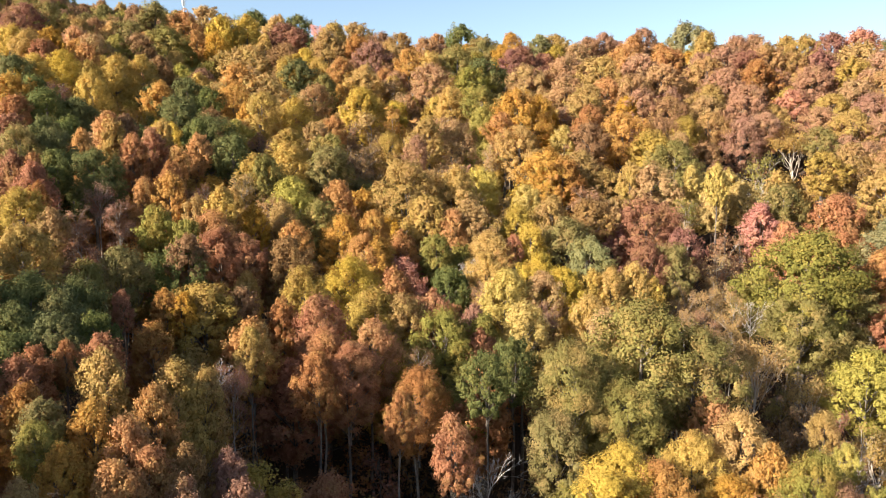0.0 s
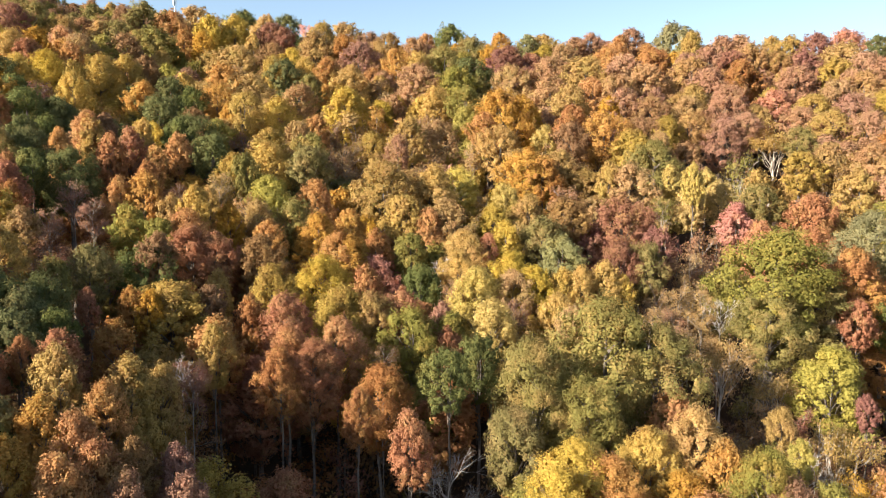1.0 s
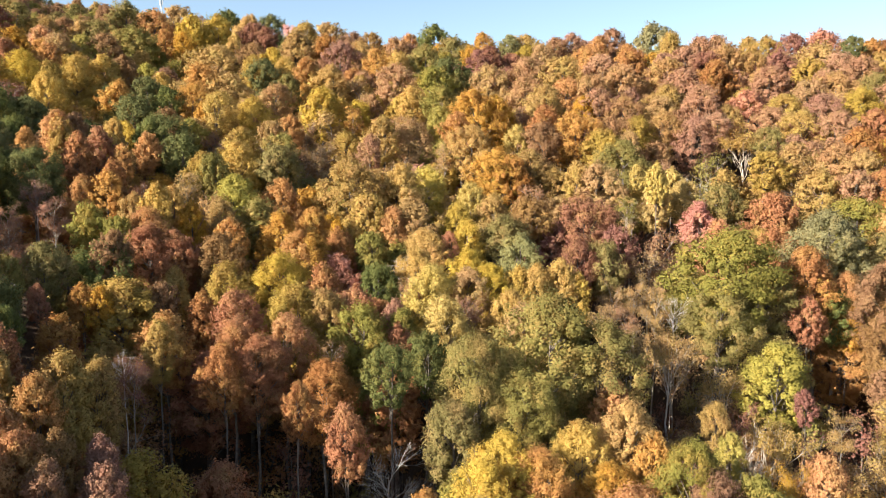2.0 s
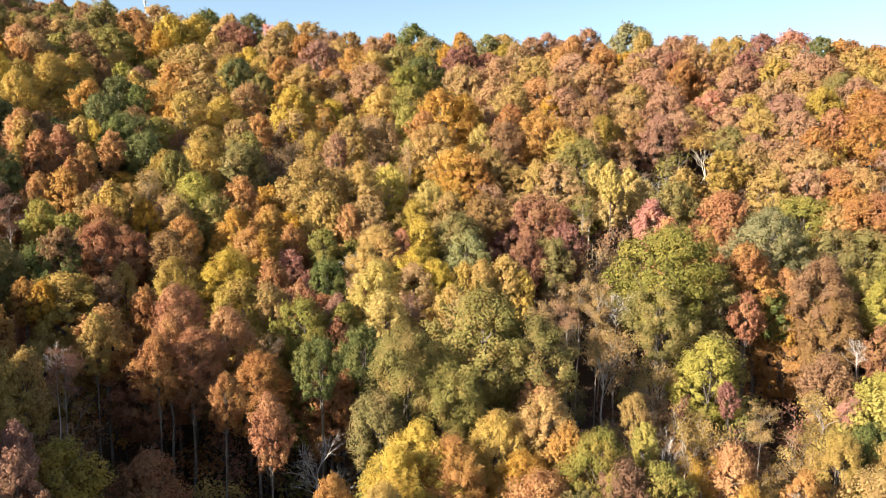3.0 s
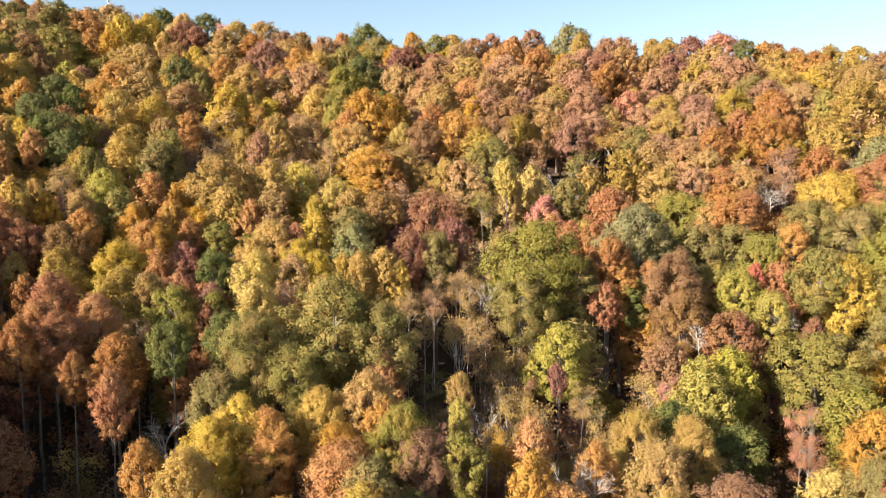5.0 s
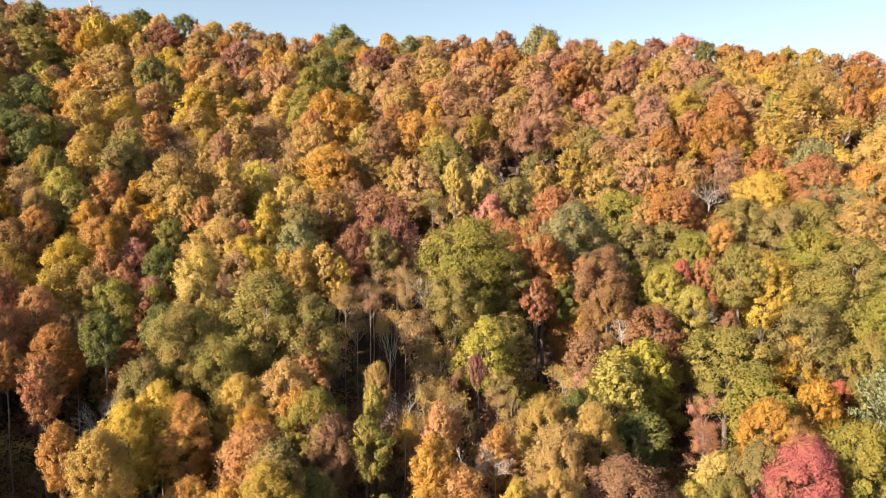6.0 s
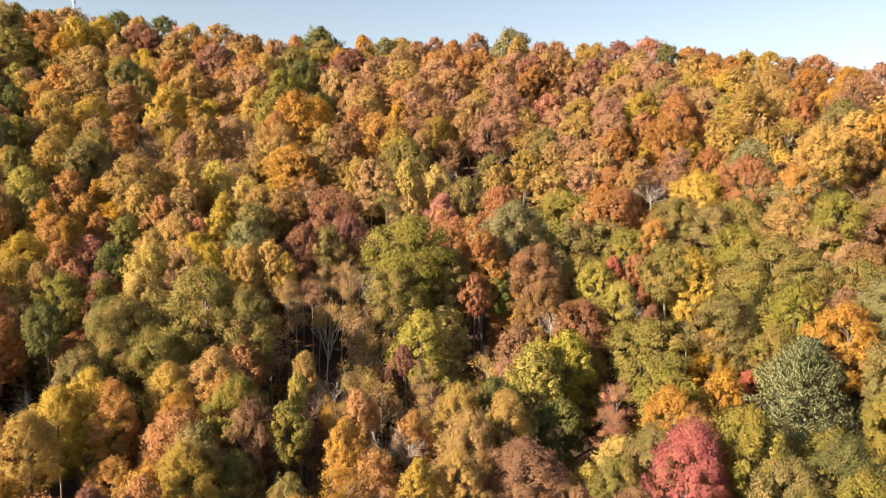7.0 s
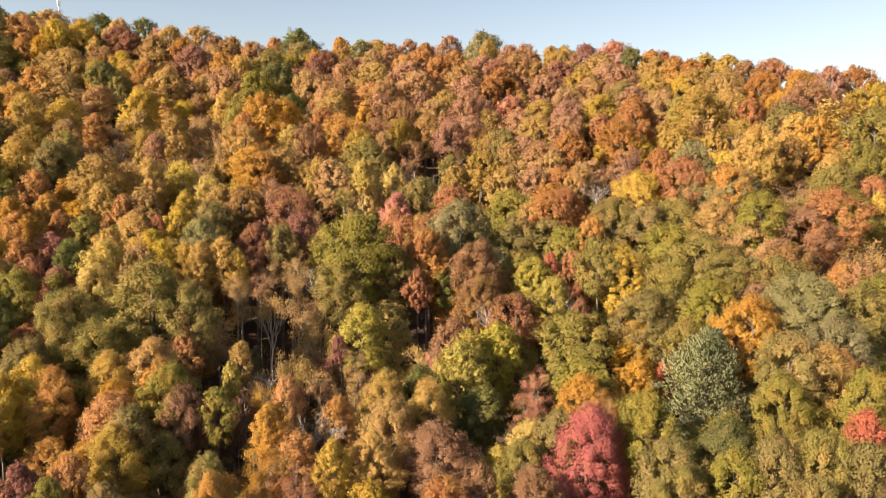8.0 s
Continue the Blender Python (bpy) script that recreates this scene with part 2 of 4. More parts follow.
def leafy(rng, kind, radius, size, many):
    """Trunk, limbs and leaf masses of a broad-leaved tree whose crown starts at height 0: an uneven dome of lumpy masses."""
    length, widest, blunt, lump, ragged, gaps, _ = HABIT[kind]
    tall = length * radius
    n = int(2.2 * length / lump ** 2)
    h = np.clip((np.arange(n) + rng.uniform(0, 1, n)) / n, 0.0, 1.0) ** 0.9
    turn = np.arange(n) * 2.39996 + rng.normal(0, 0.35, n)
    above = np.clip((h - widest) / (1 - widest), 0.0, 1.0)
    wide = np.where(h > widest, (1 - above ** blunt) ** 0.55, 0.55 + 0.45 * (h / widest) ** 0.8)
    lean = rng.normal(0, 1, 4)
    wide = wide * (1 + 0.17 * np.sin(turn + lean[0] + 3 * h) + 0.15 * np.sin(2 * turn + lean[1] - 5 * h) + 0.12 * np.sin(3 * turn + lean[2] + 9 * h))
    wide = wide * rng.uniform(0.74, 1.12, n)
    mass = lump * radius * rng.uniform(0.6, 1.35, n)
    inset = np.maximum(wide * radius - 0.75 * mass, 0.0)
    c = np.stack([inset * np.cos(turn), inset * np.sin(turn), np.minimum(h * tall, tall - 0.7 * mass) - 0.1 * tall * rng.random(n) ** 2], -1)
    keep = rng.random(n) > gaps
    c, mass = c[keep], mass[keep]
    out = unit(c - (0.0, 0.0, widest * tall * 0.75))
    # the leaves on the outside of each mass, themselves in tufts
    share = np.maximum((many * mass ** 2 / (mass ** 2).sum()).astype(int), 6)
    spots, face, curve = [], [], []
    for k in range(len(c)):
        d = on_sphere(rng, 2 * share[k])
        d = d[(d @ out[k] > -0.35) & (d[:, 2] > -0.75)][:share[k]]
        tufts = unit(on_sphere(rng, 8) + 0.5 * out[k])
        near = (d @ tufts.T).max(1)
        r = mass[k] * (0.66 + 0.42 * np.clip((near - 0.55) / 0.4, 0, 1)) * (1 + rng.normal(0, ragged, len(d)))
        p = c[k] + d * r[:, None] * (1, 1, 0.85)
        spots.append(p)
        bump = d + 0.5 * tufts[(d @ tufts.T).argmax(1)]
        curve.append(unit(bump) + 0.35 * out[k] + (0, 0, 0.15))
        face.append(unit(bump) + (0, 0, 0.25) + rng.normal(0, 0.42, d.shape))
    clouds = [leaves(rng, np.concatenate(spots), np.concatenate(face), np.concatenate(curve), size)]
    # loose sprays that stand out from the masses
    who = rng.integers(0, len(c), max(20, many // 60))
    tip = c[who] + unit(out[who] + rng.normal(0, 0.45, (len(who), 3)) + (0, 0, 0.25)) * mass[who, None] * rng.uniform(0.95, 1.45, (len(who), 1))
    clouds.append(leaf_cloud(rng, tip, out[who], size, 0.045 * radius, 9))
    # closer inner leaves, that keep daylight from passing through
    inner = max(12, many // 14 // len(c) * 2)
    d = on_sphere(rng, inner * len(c))
    who = np.repeat(np.arange(len(c)), inner)[:len(d)]
    clouds.append(leaves(rng, c[who] * (0.93, 0.93, 0.95) + d * mass[who, None] * 0.5, d + 0.5 * out[who], d + 0.5 * out[who], size * 2.0))
    limbs = Wood()
    limbs.tube(bent(rng, (0, 0, -0.3 * tall), (0, 0, 0.85 * tall), 5, 0.02 * radius), 0.03 * radius * np.linspace(1.0, 0.25, 6), 4)
    for k in range(0, len(c), 5 if many > 9000 else 12):
        foot = (0, 0, max(c[k][2] - 1.1 * np.hypot(*c[k][:2]), -0.25 * tall))
        line = bent(rng, foot, c[k], 3, 0.03 * radius)
        rr = 0.022 * radius * rng.uniform(0.7, 1.1)
        limbs.tube(line, [rr, rr * 0.75, rr * 0.5, rr * 0.25], 3)
    return limbs, clouds


def trunk_line(rng, top, lean=0.35):
    path = bent(rng, (0, 0, -0.6), (rng.normal(0, lean), rng.normal(0, lean), top), 7, 0.13)
    path[0, :2] = 0
    zs = path[:, 2]
    return path, lambda z: np.array([np.interp(z, zs, path[:, 0]), np.interp(z, zs, path[:, 1]), z])


def forked(rng, wood, p, d, length, r, depth, tips, sides=4, spread=0.55, rise=0.12):
    """Recursive forks of a leafless limb; notes the twig tips."""
    q = p + d * length
    wood.tube(bent(rng, p, q, 3 if depth > 1 else 2, 0.04 * length), [r, r * 0.85, r * 0.7, r * 0.6][:4 if depth > 1 else 3], max(3, sides))
    tips.append((q, d))
    if depth == 0:
        return
    for _ in range(3 if depth > 1 else 4):
        e = d + rng.normal(0, spread, 3) + (0, 0, rise)
        e /= np.linalg.norm(e)
        start = p + d * length * rng.uniform(0.55, 1.0)
        forked(rng, wood, start, e, length * rng.uniform(0.58, 0.8), r * 0.55, depth - 1, tips, sides - 1, spread, rise)


# the builders below give (trunk, limbs, leaf clouds) of a tree 20 m high, near trees with finer leaves
def thin(rng, near):
    """Half bare: fine upright branches with a thin veil of leaves."""
    trunk, limbs = Wood(), Wood()
    path, at = trunk_line(rng, 13.0, 0.5)
    trunk.tube(path, np.linspace(0.2, 0.06, 8), 7 if near else 5)
    limbs.tube(path[2:], np.linspace(0.05, 0.03, 6), 3)
    tips = []
    for k in range(15 if near else 12):
        z = rng.uniform(6.0, 13.0)
        a = k * 2.4
        d = np.array([math.cos(a), math.sin(a), rng.uniform(0.9, 1.9)])
        forked(rng, limbs, at(z), d / np.linalg.norm(d), rng.uniform(2.0, 2.9), 0.05, 2 if near else 1, tips, 4, 0.42)
    pts, outs = np.array([t for t, _ in tips]), np.array([d for _, d in tips])
    per, size, spread = ((24, 0.36, 0.55), (9, 0.27, 0.42), (16, 0.19, 0.42), (28, 0.15, 0.42))[near]
    return trunk, limbs, [leaf_cloud(rng, pts, outs, size, spread, per)]


def sapling(rng, near):
    """Low undergrowth: several thin stems and a ragged bush of leaves."""
    trunk, limbs = Wood(), Wood()
    path, at = trunk_line(rng, 15.0, 0.8)
    trunk.tube(path, np.linspace(0.22, 0.05, 8), 4)
    limbs.tube(path[2:], np.linspace(0.05, 0.03, 6), 3)
    tips = []
    for k in range(9):
        a = k * 2.4
        d = np.array([math.cos(a), math.sin(a), rng.uniform(0.7, 2.2)])
        forked(rng, limbs, at(rng.uniform(1.0, 12.0)), d / np.linalg.norm(d), rng.uniform(3.0, 4.2), 0.09, 1, tips, 3, 0.5)
    pts, outs = np.array([t for t, _ in tips]), np.array([d for _, d in tips])
    return trunk, limbs, [leaf_cloud(rng, pts, outs, 0.5 if near < 2 else 0.3, 0.95, 18 if near < 2 else 60)]


def bare(rng, near):
    trunk, limbs = Wood(), Wood()
    path, at = trunk_line(rng, 10.0, 0.5)
    trunk.tube(path, np.linspace(0.20, 0.06, 8), 6)
    limbs.tube(path[2:], np.linspace(0.05, 0.03, 6), 3)
    tips = []
    for k in range(14):
        z = rng.uniform(4.5, 10.0)
        a = k * 2.4
        d = np.array([math.cos(a), math.sin(a), rng.uniform(0.4, 1.6)])
        forked(rng, limbs, at(z), d / np.linalg.norm(d), rng.uniform(2.4, 3.6), 0.06, 3 if near >= 1 else 2, tips, 4, 0.42)
    pick = rng.permutation(len(tips))[:40]
    return trunk, limbs, [leaf_cloud(rng, np.array([tips[i][0] for i in pick]), np.array([tips[i][1] for i in pick]), 0.2, 0.3, 3)]


def poplar(rng, near):
    """A long clear pale stem, forked high up into a narrow vase, under a thin shallow crown."""
    trunk, limbs = Wood(), Wood()
    path, at = trunk_line(rng, 13.0, 0.2)
    trunk.tube(path, np.linspace(0.23, 0.10, 8), 8)
    limbs.tube(path[2:], np.linspace(0.05, 0.03, 6), 3)
    tips = []
    for k in range(9):
        a = k * 2.4
        flare = rng.uniform(0.3, 0.8)
        d = np.array([flare * math.cos(a), flare * math.sin(a), 1.0])
        forked(rng, limbs, at(rng.uniform(10.5, 12.9)), d / np.linalg.norm(d), rng.uniform(2.2, 3.2), 0.05, 2, tips, 4, 0.34)
    ends = np.array([t for t, _ in tips])
    ends = ends[ends[:, 2] > 15.2]
    up = np.tile((0.0, 0.0, 1.0), (len(ends), 1)) + rng.normal(0, 0.5, (len(ends), 3))
    return trunk, limbs, [leaf_cloud(rng, ends, up, 0.17 if near > 1 else 0.24, 0.45, 36)]


def pine(rng, near):
    """Tiered branches that turn up at their ends, each a flat spray of needle tufts."""
    trunk, limbs = Wood(), Wood()
    path, at = trunk_line(rng, 19.5, 0.15)
    trunk.tube(path, np.linspace(0.32, 0.04, 8), 8)
    spots, outs = [], []
    for k in range(17):
        h = k / 16
        z = 5.0 + 14.3 * h
        for j in range(6):
            a = j * math.pi / 3 + k * 0.6 + rng.normal(0, 0.16)
            reach = (4.5 * (1 - h ** 2.2) + 0.7) * rng.uniform(0.7, 1.12)
            d = np.array([math.cos(a), math.sin(a), 0.12 + 0.5 * h])
            line = bent(rng, at(z), at(z) + d * reach, 3, 0.06)
            line[2:, 2] += (0.1, 0.4)
            limbs.tube(line, [0.06, 0.045, 0.03, 0.012], 3)
            for f in np.linspace(0.3, 1.0, 9):
                side = np.array([-d[1], d[0], 0.12]) * rng.uniform(-0.32, 0.32) * reach * (1.15 - f * 0.6)
                spots.append(line[0] + (line[-1] - line[0]) * f + side + (0, 0, 0.12))
                outs.append(d * 0.5 + (0, 0, 0.9))
    spots, outs = np.array(spots), np.array(outs)
    c = np.repeat(spots, 40, 0) + rng.normal(0, 0.23, (len(spots) * 40, 3))
    o = unit(np.repeat(outs, 40, 0) + rng.normal(0, 0.45, c.shape))
    b = unit(np.cross(o, rng.normal(size=o.shape)))
    needles = np.stack([c + o * 0.2, c - o * 0.06 + b * 0.05, c - o * 0.06 - b * 0.05], 1).reshape(-1, 3)
    curve = unit(unit(c - (0, 0, 9.0)) + 0.5 * o + rng.normal(0, 0.2, c.shape))
    return trunk, limbs, [(needles, np.repeat(curve, 3, 0))]


KINDS = {
    # builder, crown radius of the model, height to width, words; the broad-leaved kinds are built by leafy()
    "oak": (None, 1.0, 1.0, "oak tree with a broad lumpy crown"),
    "hickory": (None, 1.0, 1.0, "hickory tree with a rounded spreading crown"),
    "beech": (None, 1.0, 1.0, "beech tree with a dense rounded crown"),
    "maple": (None, 1.0, 1.0, "maple tree with a dense oval crown"),
    "tulip": (None, 1.0, 1.0, "tulip tree with a tall open crown"),
    "thin": (thin, 4.4, 1.05, "half-bare tree with a thin crown"),
    "sapling": (sapling, 5.0, 1.0, "young understory tree with a ragged crown"),
    "bare": (bare, 5.6, 0.95, "leafless tree with pale tangled branches"),
    "poplar": (poplar, 3.4, 1.3, "tall pale-stemmed tree with a high crown"),
    "pine": (pine, 4.6, 0.85, "white pine with feathery tiered branches"),
}
NAMES = {"oak": "oak_tree", "hickory": "hickory_tree", "beech": "beech_tree", "maple": "maple_tree", "tulip": "tulip_tree", "thin": "slender_tree", "sapling": "understory_tree", "bare": "bare_tree", "poplar": "poplar_tree", "pine": "pine_tree"}
LEAF_SIZE = (0.31, 0.235, 0.185, 0.14)     # metres, by level from far to near
VARIANTS = 3
masters, stems = {}, {}


def stem(kind, variant):
    """A trunk 27 m high."""
    if (kind, variant) not in stems:
        rng = np.random.default_rng(500 + 31 * list(KINDS).index(kind) + variant)
        path, _ = trunk_line(rng, 27.0, 0.4)
        wood = Wood()
        wood.tube(path, HABIT[kind][6] * np.linspace(1.0, 0.25, 8), 7)
        stems[kind, variant] = wood.mesh("trunk", BARK)
    return stems[kind, variant]


def broad_master(kind, level, girth, variant):
    key = (kind, level, girth, variant)
    if key not in masters:
        rng = np.random.default_rng(1000 + 97 * list(KINDS).index(kind) + 13 * variant + 7 * level + 301 * girth)
        radius, size = (2.4, 3.8, 5.8)[girth], LEAF_SIZE[level] * (0.92, 1.0, 1.12)[girth]
        area = 2 * math.pi * 0.8 * HABIT[kind][0] * radius ** 2
        limbs, clouds = leafy(rng, kind, radius, size, int((2.1, 2.2, 2.4, 2.5)[level] * area / size ** 2))
        masters[key] = (radius, limbs.mesh("branchwork", BARK), crown_mesh("crown", clouds))
    return masters[key]


def sparse_master(kind, level, variant):
    key = (kind, level, variant)
    if key not in masters:
        rng = np.random.default_rng(1000 + 97 * list(KINDS).index(kind) + 13 * variant + 7 * level)
        trunk, limbs, clouds = KINDS[kind][0](rng, level)
        wood = {"bare": BARK_DRY, "poplar": BARK_PALE, "thin": BARK_BARE}.get(kind, BARK)
        masters[key] = (trunk.mesh("trunk", wood), limbs.mesh("branchwork", wood), crown_mesh("crown", clouds))
    return masters[key]


planted, singled = [], []
chance = np.random.default_rng(5)


def level_of(y, lesser):
    """How finely a tree is leafed, by its distance up the slope."""
    level = 3 if y < 84 else 2 if y < 128 else 1 if y < 205 else 0
    return max(level - 1, 0) if lesser else level


def plant(kind, x, y, height, radius, colour, lesser=False):
    """One tree on the slope: its height and crown radius in metres, its leaves by colour name."""
    level, variant = level_of(y, lesser), int(chance.integers(VARIANTS))
    tree = new(NAMES[kind])
    tree.matrix_basis = Matrix.Translation((x, y, float(ground(x, y)))) @ Matrix.Rotation(chance.uniform(0, 6.28), 4, "Z")
    squeeze = chance.uniform(0.9, 1.11)
    if kind in HABIT:
        model, limbs, crown = broad_master(kind, level, 0 if radius < 3.0 else 1 if radius < 4.8 else 2, variant)
        trunk, wide = stem(kind, variant), radius / model
        tall = wide * chance.uniform(0.92, 1.12)
        tall = max(tall, min(0.36 * height / (HABIT[kind][0] * model), 1.3 * wide))
        tall = min(tall, 0.8 * height / (HABIT[kind][0] * model))
        length = HABIT[kind][0] * model * tall
        up = Matrix.Translation((0, 0, height - length)) @ Matrix.Diagonal((wide * squeeze, wide / squeeze, tall, 1.0))
        thick = max(0.55, 0.24 * radius)
        long = Matrix.Diagonal((thick, thick, (height - 0.35 * length) / 27.0, 1.0))
    else:
        trunk, limbs, crown = sparse_master(kind, level, variant)
        wide = radius / KINDS[kind][1]
        tall = min(wide * KINDS[kind][2] * chance.uniform(0.92, 1.12), (height - 1.5) / 12.5)
        lift = height - 20.0 * tall
        top = max(v.co.z for v in (trunk.vertices[0], trunk.vertices[-1]))
        up = Matrix.Translation((0, 0, lift)) @ Matrix.Diagonal((wide * squeeze, wide / squeeze, tall, 1.0))
        thick = max(0.95 * wide, 0.5)
        long = Matrix.Diagonal((thick, thick, (lift + top * tall) / top, 1.0))
    for name, me, m in (("trunk", trunk, long), ("branchwork", limbs, up), ("crown", crown, up)):
        ob = new(name, me)
        ob.parent = tree
        ob.matrix_basis = m
        if name == "crown":
            if not me.materials:
                me.materials.append(LEAF[colour])
            ob.material_slots[0].link = "OBJECT"
            ob.material_slots[0].material = LEAF[colour]
    words = KINDS[kind][3]
    tagged(tree, words + " on the slope" if kind == "bare" else f"{WORDS[colour]} {words}", "tree", "trees on the hillside")
    planted.append((x, y, radius))
    singled.append((x, y, kind, colour))
    return tree


# ---- trees that can be told apart: kind, x, y, height, crown radius, colour ----
plant("oak", 7.9, 329.8, 32.7, 9.3, "green")
plant("tulip", -2.8, 324.9, 29.1, 4.5, "gold")
plant("hickory", -38.0, 323.9, 32.3, 8.0, "tan")
plant("oak", -62.4, 323.0, 32.7, 5.7, "green")
plant("tulip", 28.7, 319.8, 28.8, 4.4, "gold")
plant("thin", -52.1, 315.9, 34.4, 5.5, "pink")
plant("thin", -90.4, 315.8, 32.4, 4.3, "rose")
plant("oak", -78.2, 314.9, 34.1, 7.2, "green")
plant("beech", 46.6, 313.3, 28.1, 7.5, "mustard")
plant("hickory", -25.1, 308.3, 30.4, 5.4, "brown")
plant("tulip", -67.1, 307.7, 33.2, 5.4, "yellow")
plant("beech", 39.6, 307.2, 28.2, 4.6, "sage")
plant("hickory", -44.9, 306.8, 33.5, 6.5, "tan")
plant("hickory", -17.0, 304.3, 29.7, 5.4, "brown")
plant("hickory", -95.2, 302.1, 33.1, 8.0, "tan")
plant("hickory", -7.1, 298.1, 29.5, 6.4, "rose")
plant("hickory", 79.0, 296.1, 30.7, 6.3, "rose")
plant("hickory", -62.0, 295.3, 32.1, 6.3, "wine")
plant("oak", 15.5, 292.6, 29.6, 7.8, "olive")
plant("hickory", -57.4, 292.3, 31.7, 5.7, "wine")
plant("hickory", -99.5, 288.7, 32.3, 7.1, "amber")
plant("tulip", -75.5, 288.7, 33.3, 6.6, "yellow")
plant("hickory", 61.5, 288.5, 28.5, 4.8, "rose")
plant("oak", -109.9, 287.8, 32.6, 8.1, "moss")
plant("tulip", -20.1, 287.3, 29.8, 5.6, "yellow")
plant("beech", 92.1, 286.9, 31.9, 8.6, "sage")
plant("beech", -33.3, 286.1, 31.2, 6.6, "rust")
plant("tulip", 22.2, 286.0, 28.1, 5.1, "gold")
plant("tulip", -116.5, 285.4, 30.9, 5.5, "brown")
plant("maple", -43.8, 284.4, 32.4, 8.1, "mustard")
plant("maple", -83.1, 282.4, 32.7, 8.0, "yellow")
plant("hickory", 54.3, 281.8, 28.3, 5.0, "rose")
plant("hickory", -26.8, 279.9, 30.4, 6.5, "rose")
plant("thin", -122.1, 279.5, 30.6, 5.9, "brown")
plant("tulip", -65.9, 279.2, 29.9, 2.8, "yellow")
plant("oak", 5.3, 276.2, 29.6, 6.9, "olive")
plant("hickory", 29.5, 274.2, 28.8, 5.9, "wine")
plant("hickory", -12.5, 271.9, 29.3, 5.8, "amber")
plant("hickory", 24.8, 271.6, 28.4, 4.8, "wine")
plant("hickory", 47.7, 270.8, 28.8, 5.8, "tan")
plant("beech", 68.6, 270.6, 29.5, 5.3, "gold")
plant("tulip", -5.2, 268.7, 29.2, 5.7, "yellow")
plant("maple", 93.4, 268.1, 29.4, 6.2, "tan")
plant("tulip", -86.9, 265.9, 29.3, 4.2, "amber")
plant("tulip", -79.8, 264.8, 29.7, 5.2, "gold")
plant("hickory", -55.3, 263.7, 29.6, 5.2, "brown")
plant("maple", -48.1, 260.8, 29.2, 5.1, "yellow")
plant("oak", -107.8, 259.2, 28.1, 5.0, "olive")
plant("hickory", 107.0, 258.9, 29.3, 6.5, "peach")
plant("hickory", 101.0, 258.7, 29.1, 6.5, "rose")
plant("hickory", -119.3, 258.1, 27.8, 5.0, "rose")
plant("hickory", 60.6, 257.7, 28.8, 5.5, "amber")
plant("tulip", -113.2, 257.5, 27.5, 4.5, "yellow")
plant("beech", 116.4, 255.2, 27.9, 3.8, "mustard")
plant("oak", -133.7, 254.9, 28.9, 6.2, "olive")
plant("hickory", -65.2, 254.1, 29.6, 6.8, "tan")
plant("oak", -93.9, 253.5, 29.0, 7.2, "olive")
plant("hickory", 139.4, 251.5, 32.8, 7.2, "pink")
plant("tulip", -41.1, 251.0, 28.8, 5.4, "yellow")
plant("beech", 120.4, 249.9, 28.2, 4.9, "mustard")
plant("maple", -120.6, 249.9, 27.1, 4.9, "mustard")
plant("oak", 13.5, 249.7, 30.5, 7.1, "green")
plant("hickory", 128.3, 248.1, 29.6, 6.2, "wine")
plant("thin", -80.9, 247.5, 29.0, 7.0, "olive")
plant("thin", -15.4, 246.9, 29.6, 6.6, "tan")
plant("beech", 73.5, 246.3, 28.9, 6.2, "rust")
plant("maple", -32.4, 246.0, 26.8, 5.7, "yellow")
plant("tulip", -50.3, 246.0, 28.6, 5.3, "mustard")
plant("tulip", -33.2, 245.9, 30.5, 4.8, "amber")
plant("maple", -88.3, 245.9, 23.9, 4.8, "yellow")
plant("maple", -25.4, 245.7, 29.1, 6.2, "yellow")
plant("hickory", -4.6, 244.3, 30.1, 7.0, "peach")
plant("hickory", -134.7, 243.8, 28.3, 5.1, "wine")
plant("hickory", 39.4, 243.1, 30.3, 7.0, "peach")
plant("oak", -46.4, 242.0, 28.7, 5.6, "green")
plant("beech", 155.2, 241.1, 31.4, 3.8, "rust")
plant("hickory", 89.9, 240.8, 28.1, 6.5, "rose")
plant("hickory", 26.2, 240.6, 30.1, 6.0, "tan")
plant("beech", 150.6, 240.4, 30.9, 4.7, "gold")
plant("hickory", -96.7, 239.9, 27.8, 6.0, "brown")
plant("hickory", 50.7, 239.9, 30.0, 6.9, "tan")
plant("hickory", 62.7, 238.2, 30.1, 6.8, "peach")
plant("oak", 8.5, 236.4, 30.1, 5.9, "olive")
plant("hickory", 130.6, 235.5, 27.8, 8.3, "tan")
plant("oak", 141.4, 235.3, 29.3, 3.1, "green")
plant("hickory", 83.0, 235.1, 27.9, 5.9, "peach")
plant("tulip", -101.7, 234.9, 27.8, 6.3, "lime")
plant("hickory", -114.7, 234.3, 26.4, 3.7, "amber")
plant("hickory", 95.1, 234.0, 27.0, 5.9, "wine")
plant("hickory", 100.6, 233.3, 29.0, 6.7, "peach")
plant("hickory", 107.7, 232.5, 26.0, 5.9, "peach")
plant("hickory", 104.2, 232.5, 21.7, 6.7, "rose")
plant("hickory", 116.0, 230.8, 26.6, 6.6, "wine")
plant("oak", -36.0, 230.1, 27.6, 3.7, "moss")
plant("hickory", 66.6, 228.9, 29.0, 6.6, "peach")
plant("beech", 50.4, 228.5, 26.2, 6.2, "gold")
plant("beech", 154.5, 227.4, 29.5, 4.9, "rust")
plant("hickory", -105.2, 226.5, 27.6, 5.6, "tan")
plant("beech", 94.9, 226.0, 26.0, 5.7, "rust")
plant("beech", 164.9, 225.3, 32.2, 7.1, "mustard")
plant("maple", -61.3, 224.4, 29.2, 7.9, "amber")
plant("hickory", -53.4, 223.7, 27.0, 7.6, "tan")
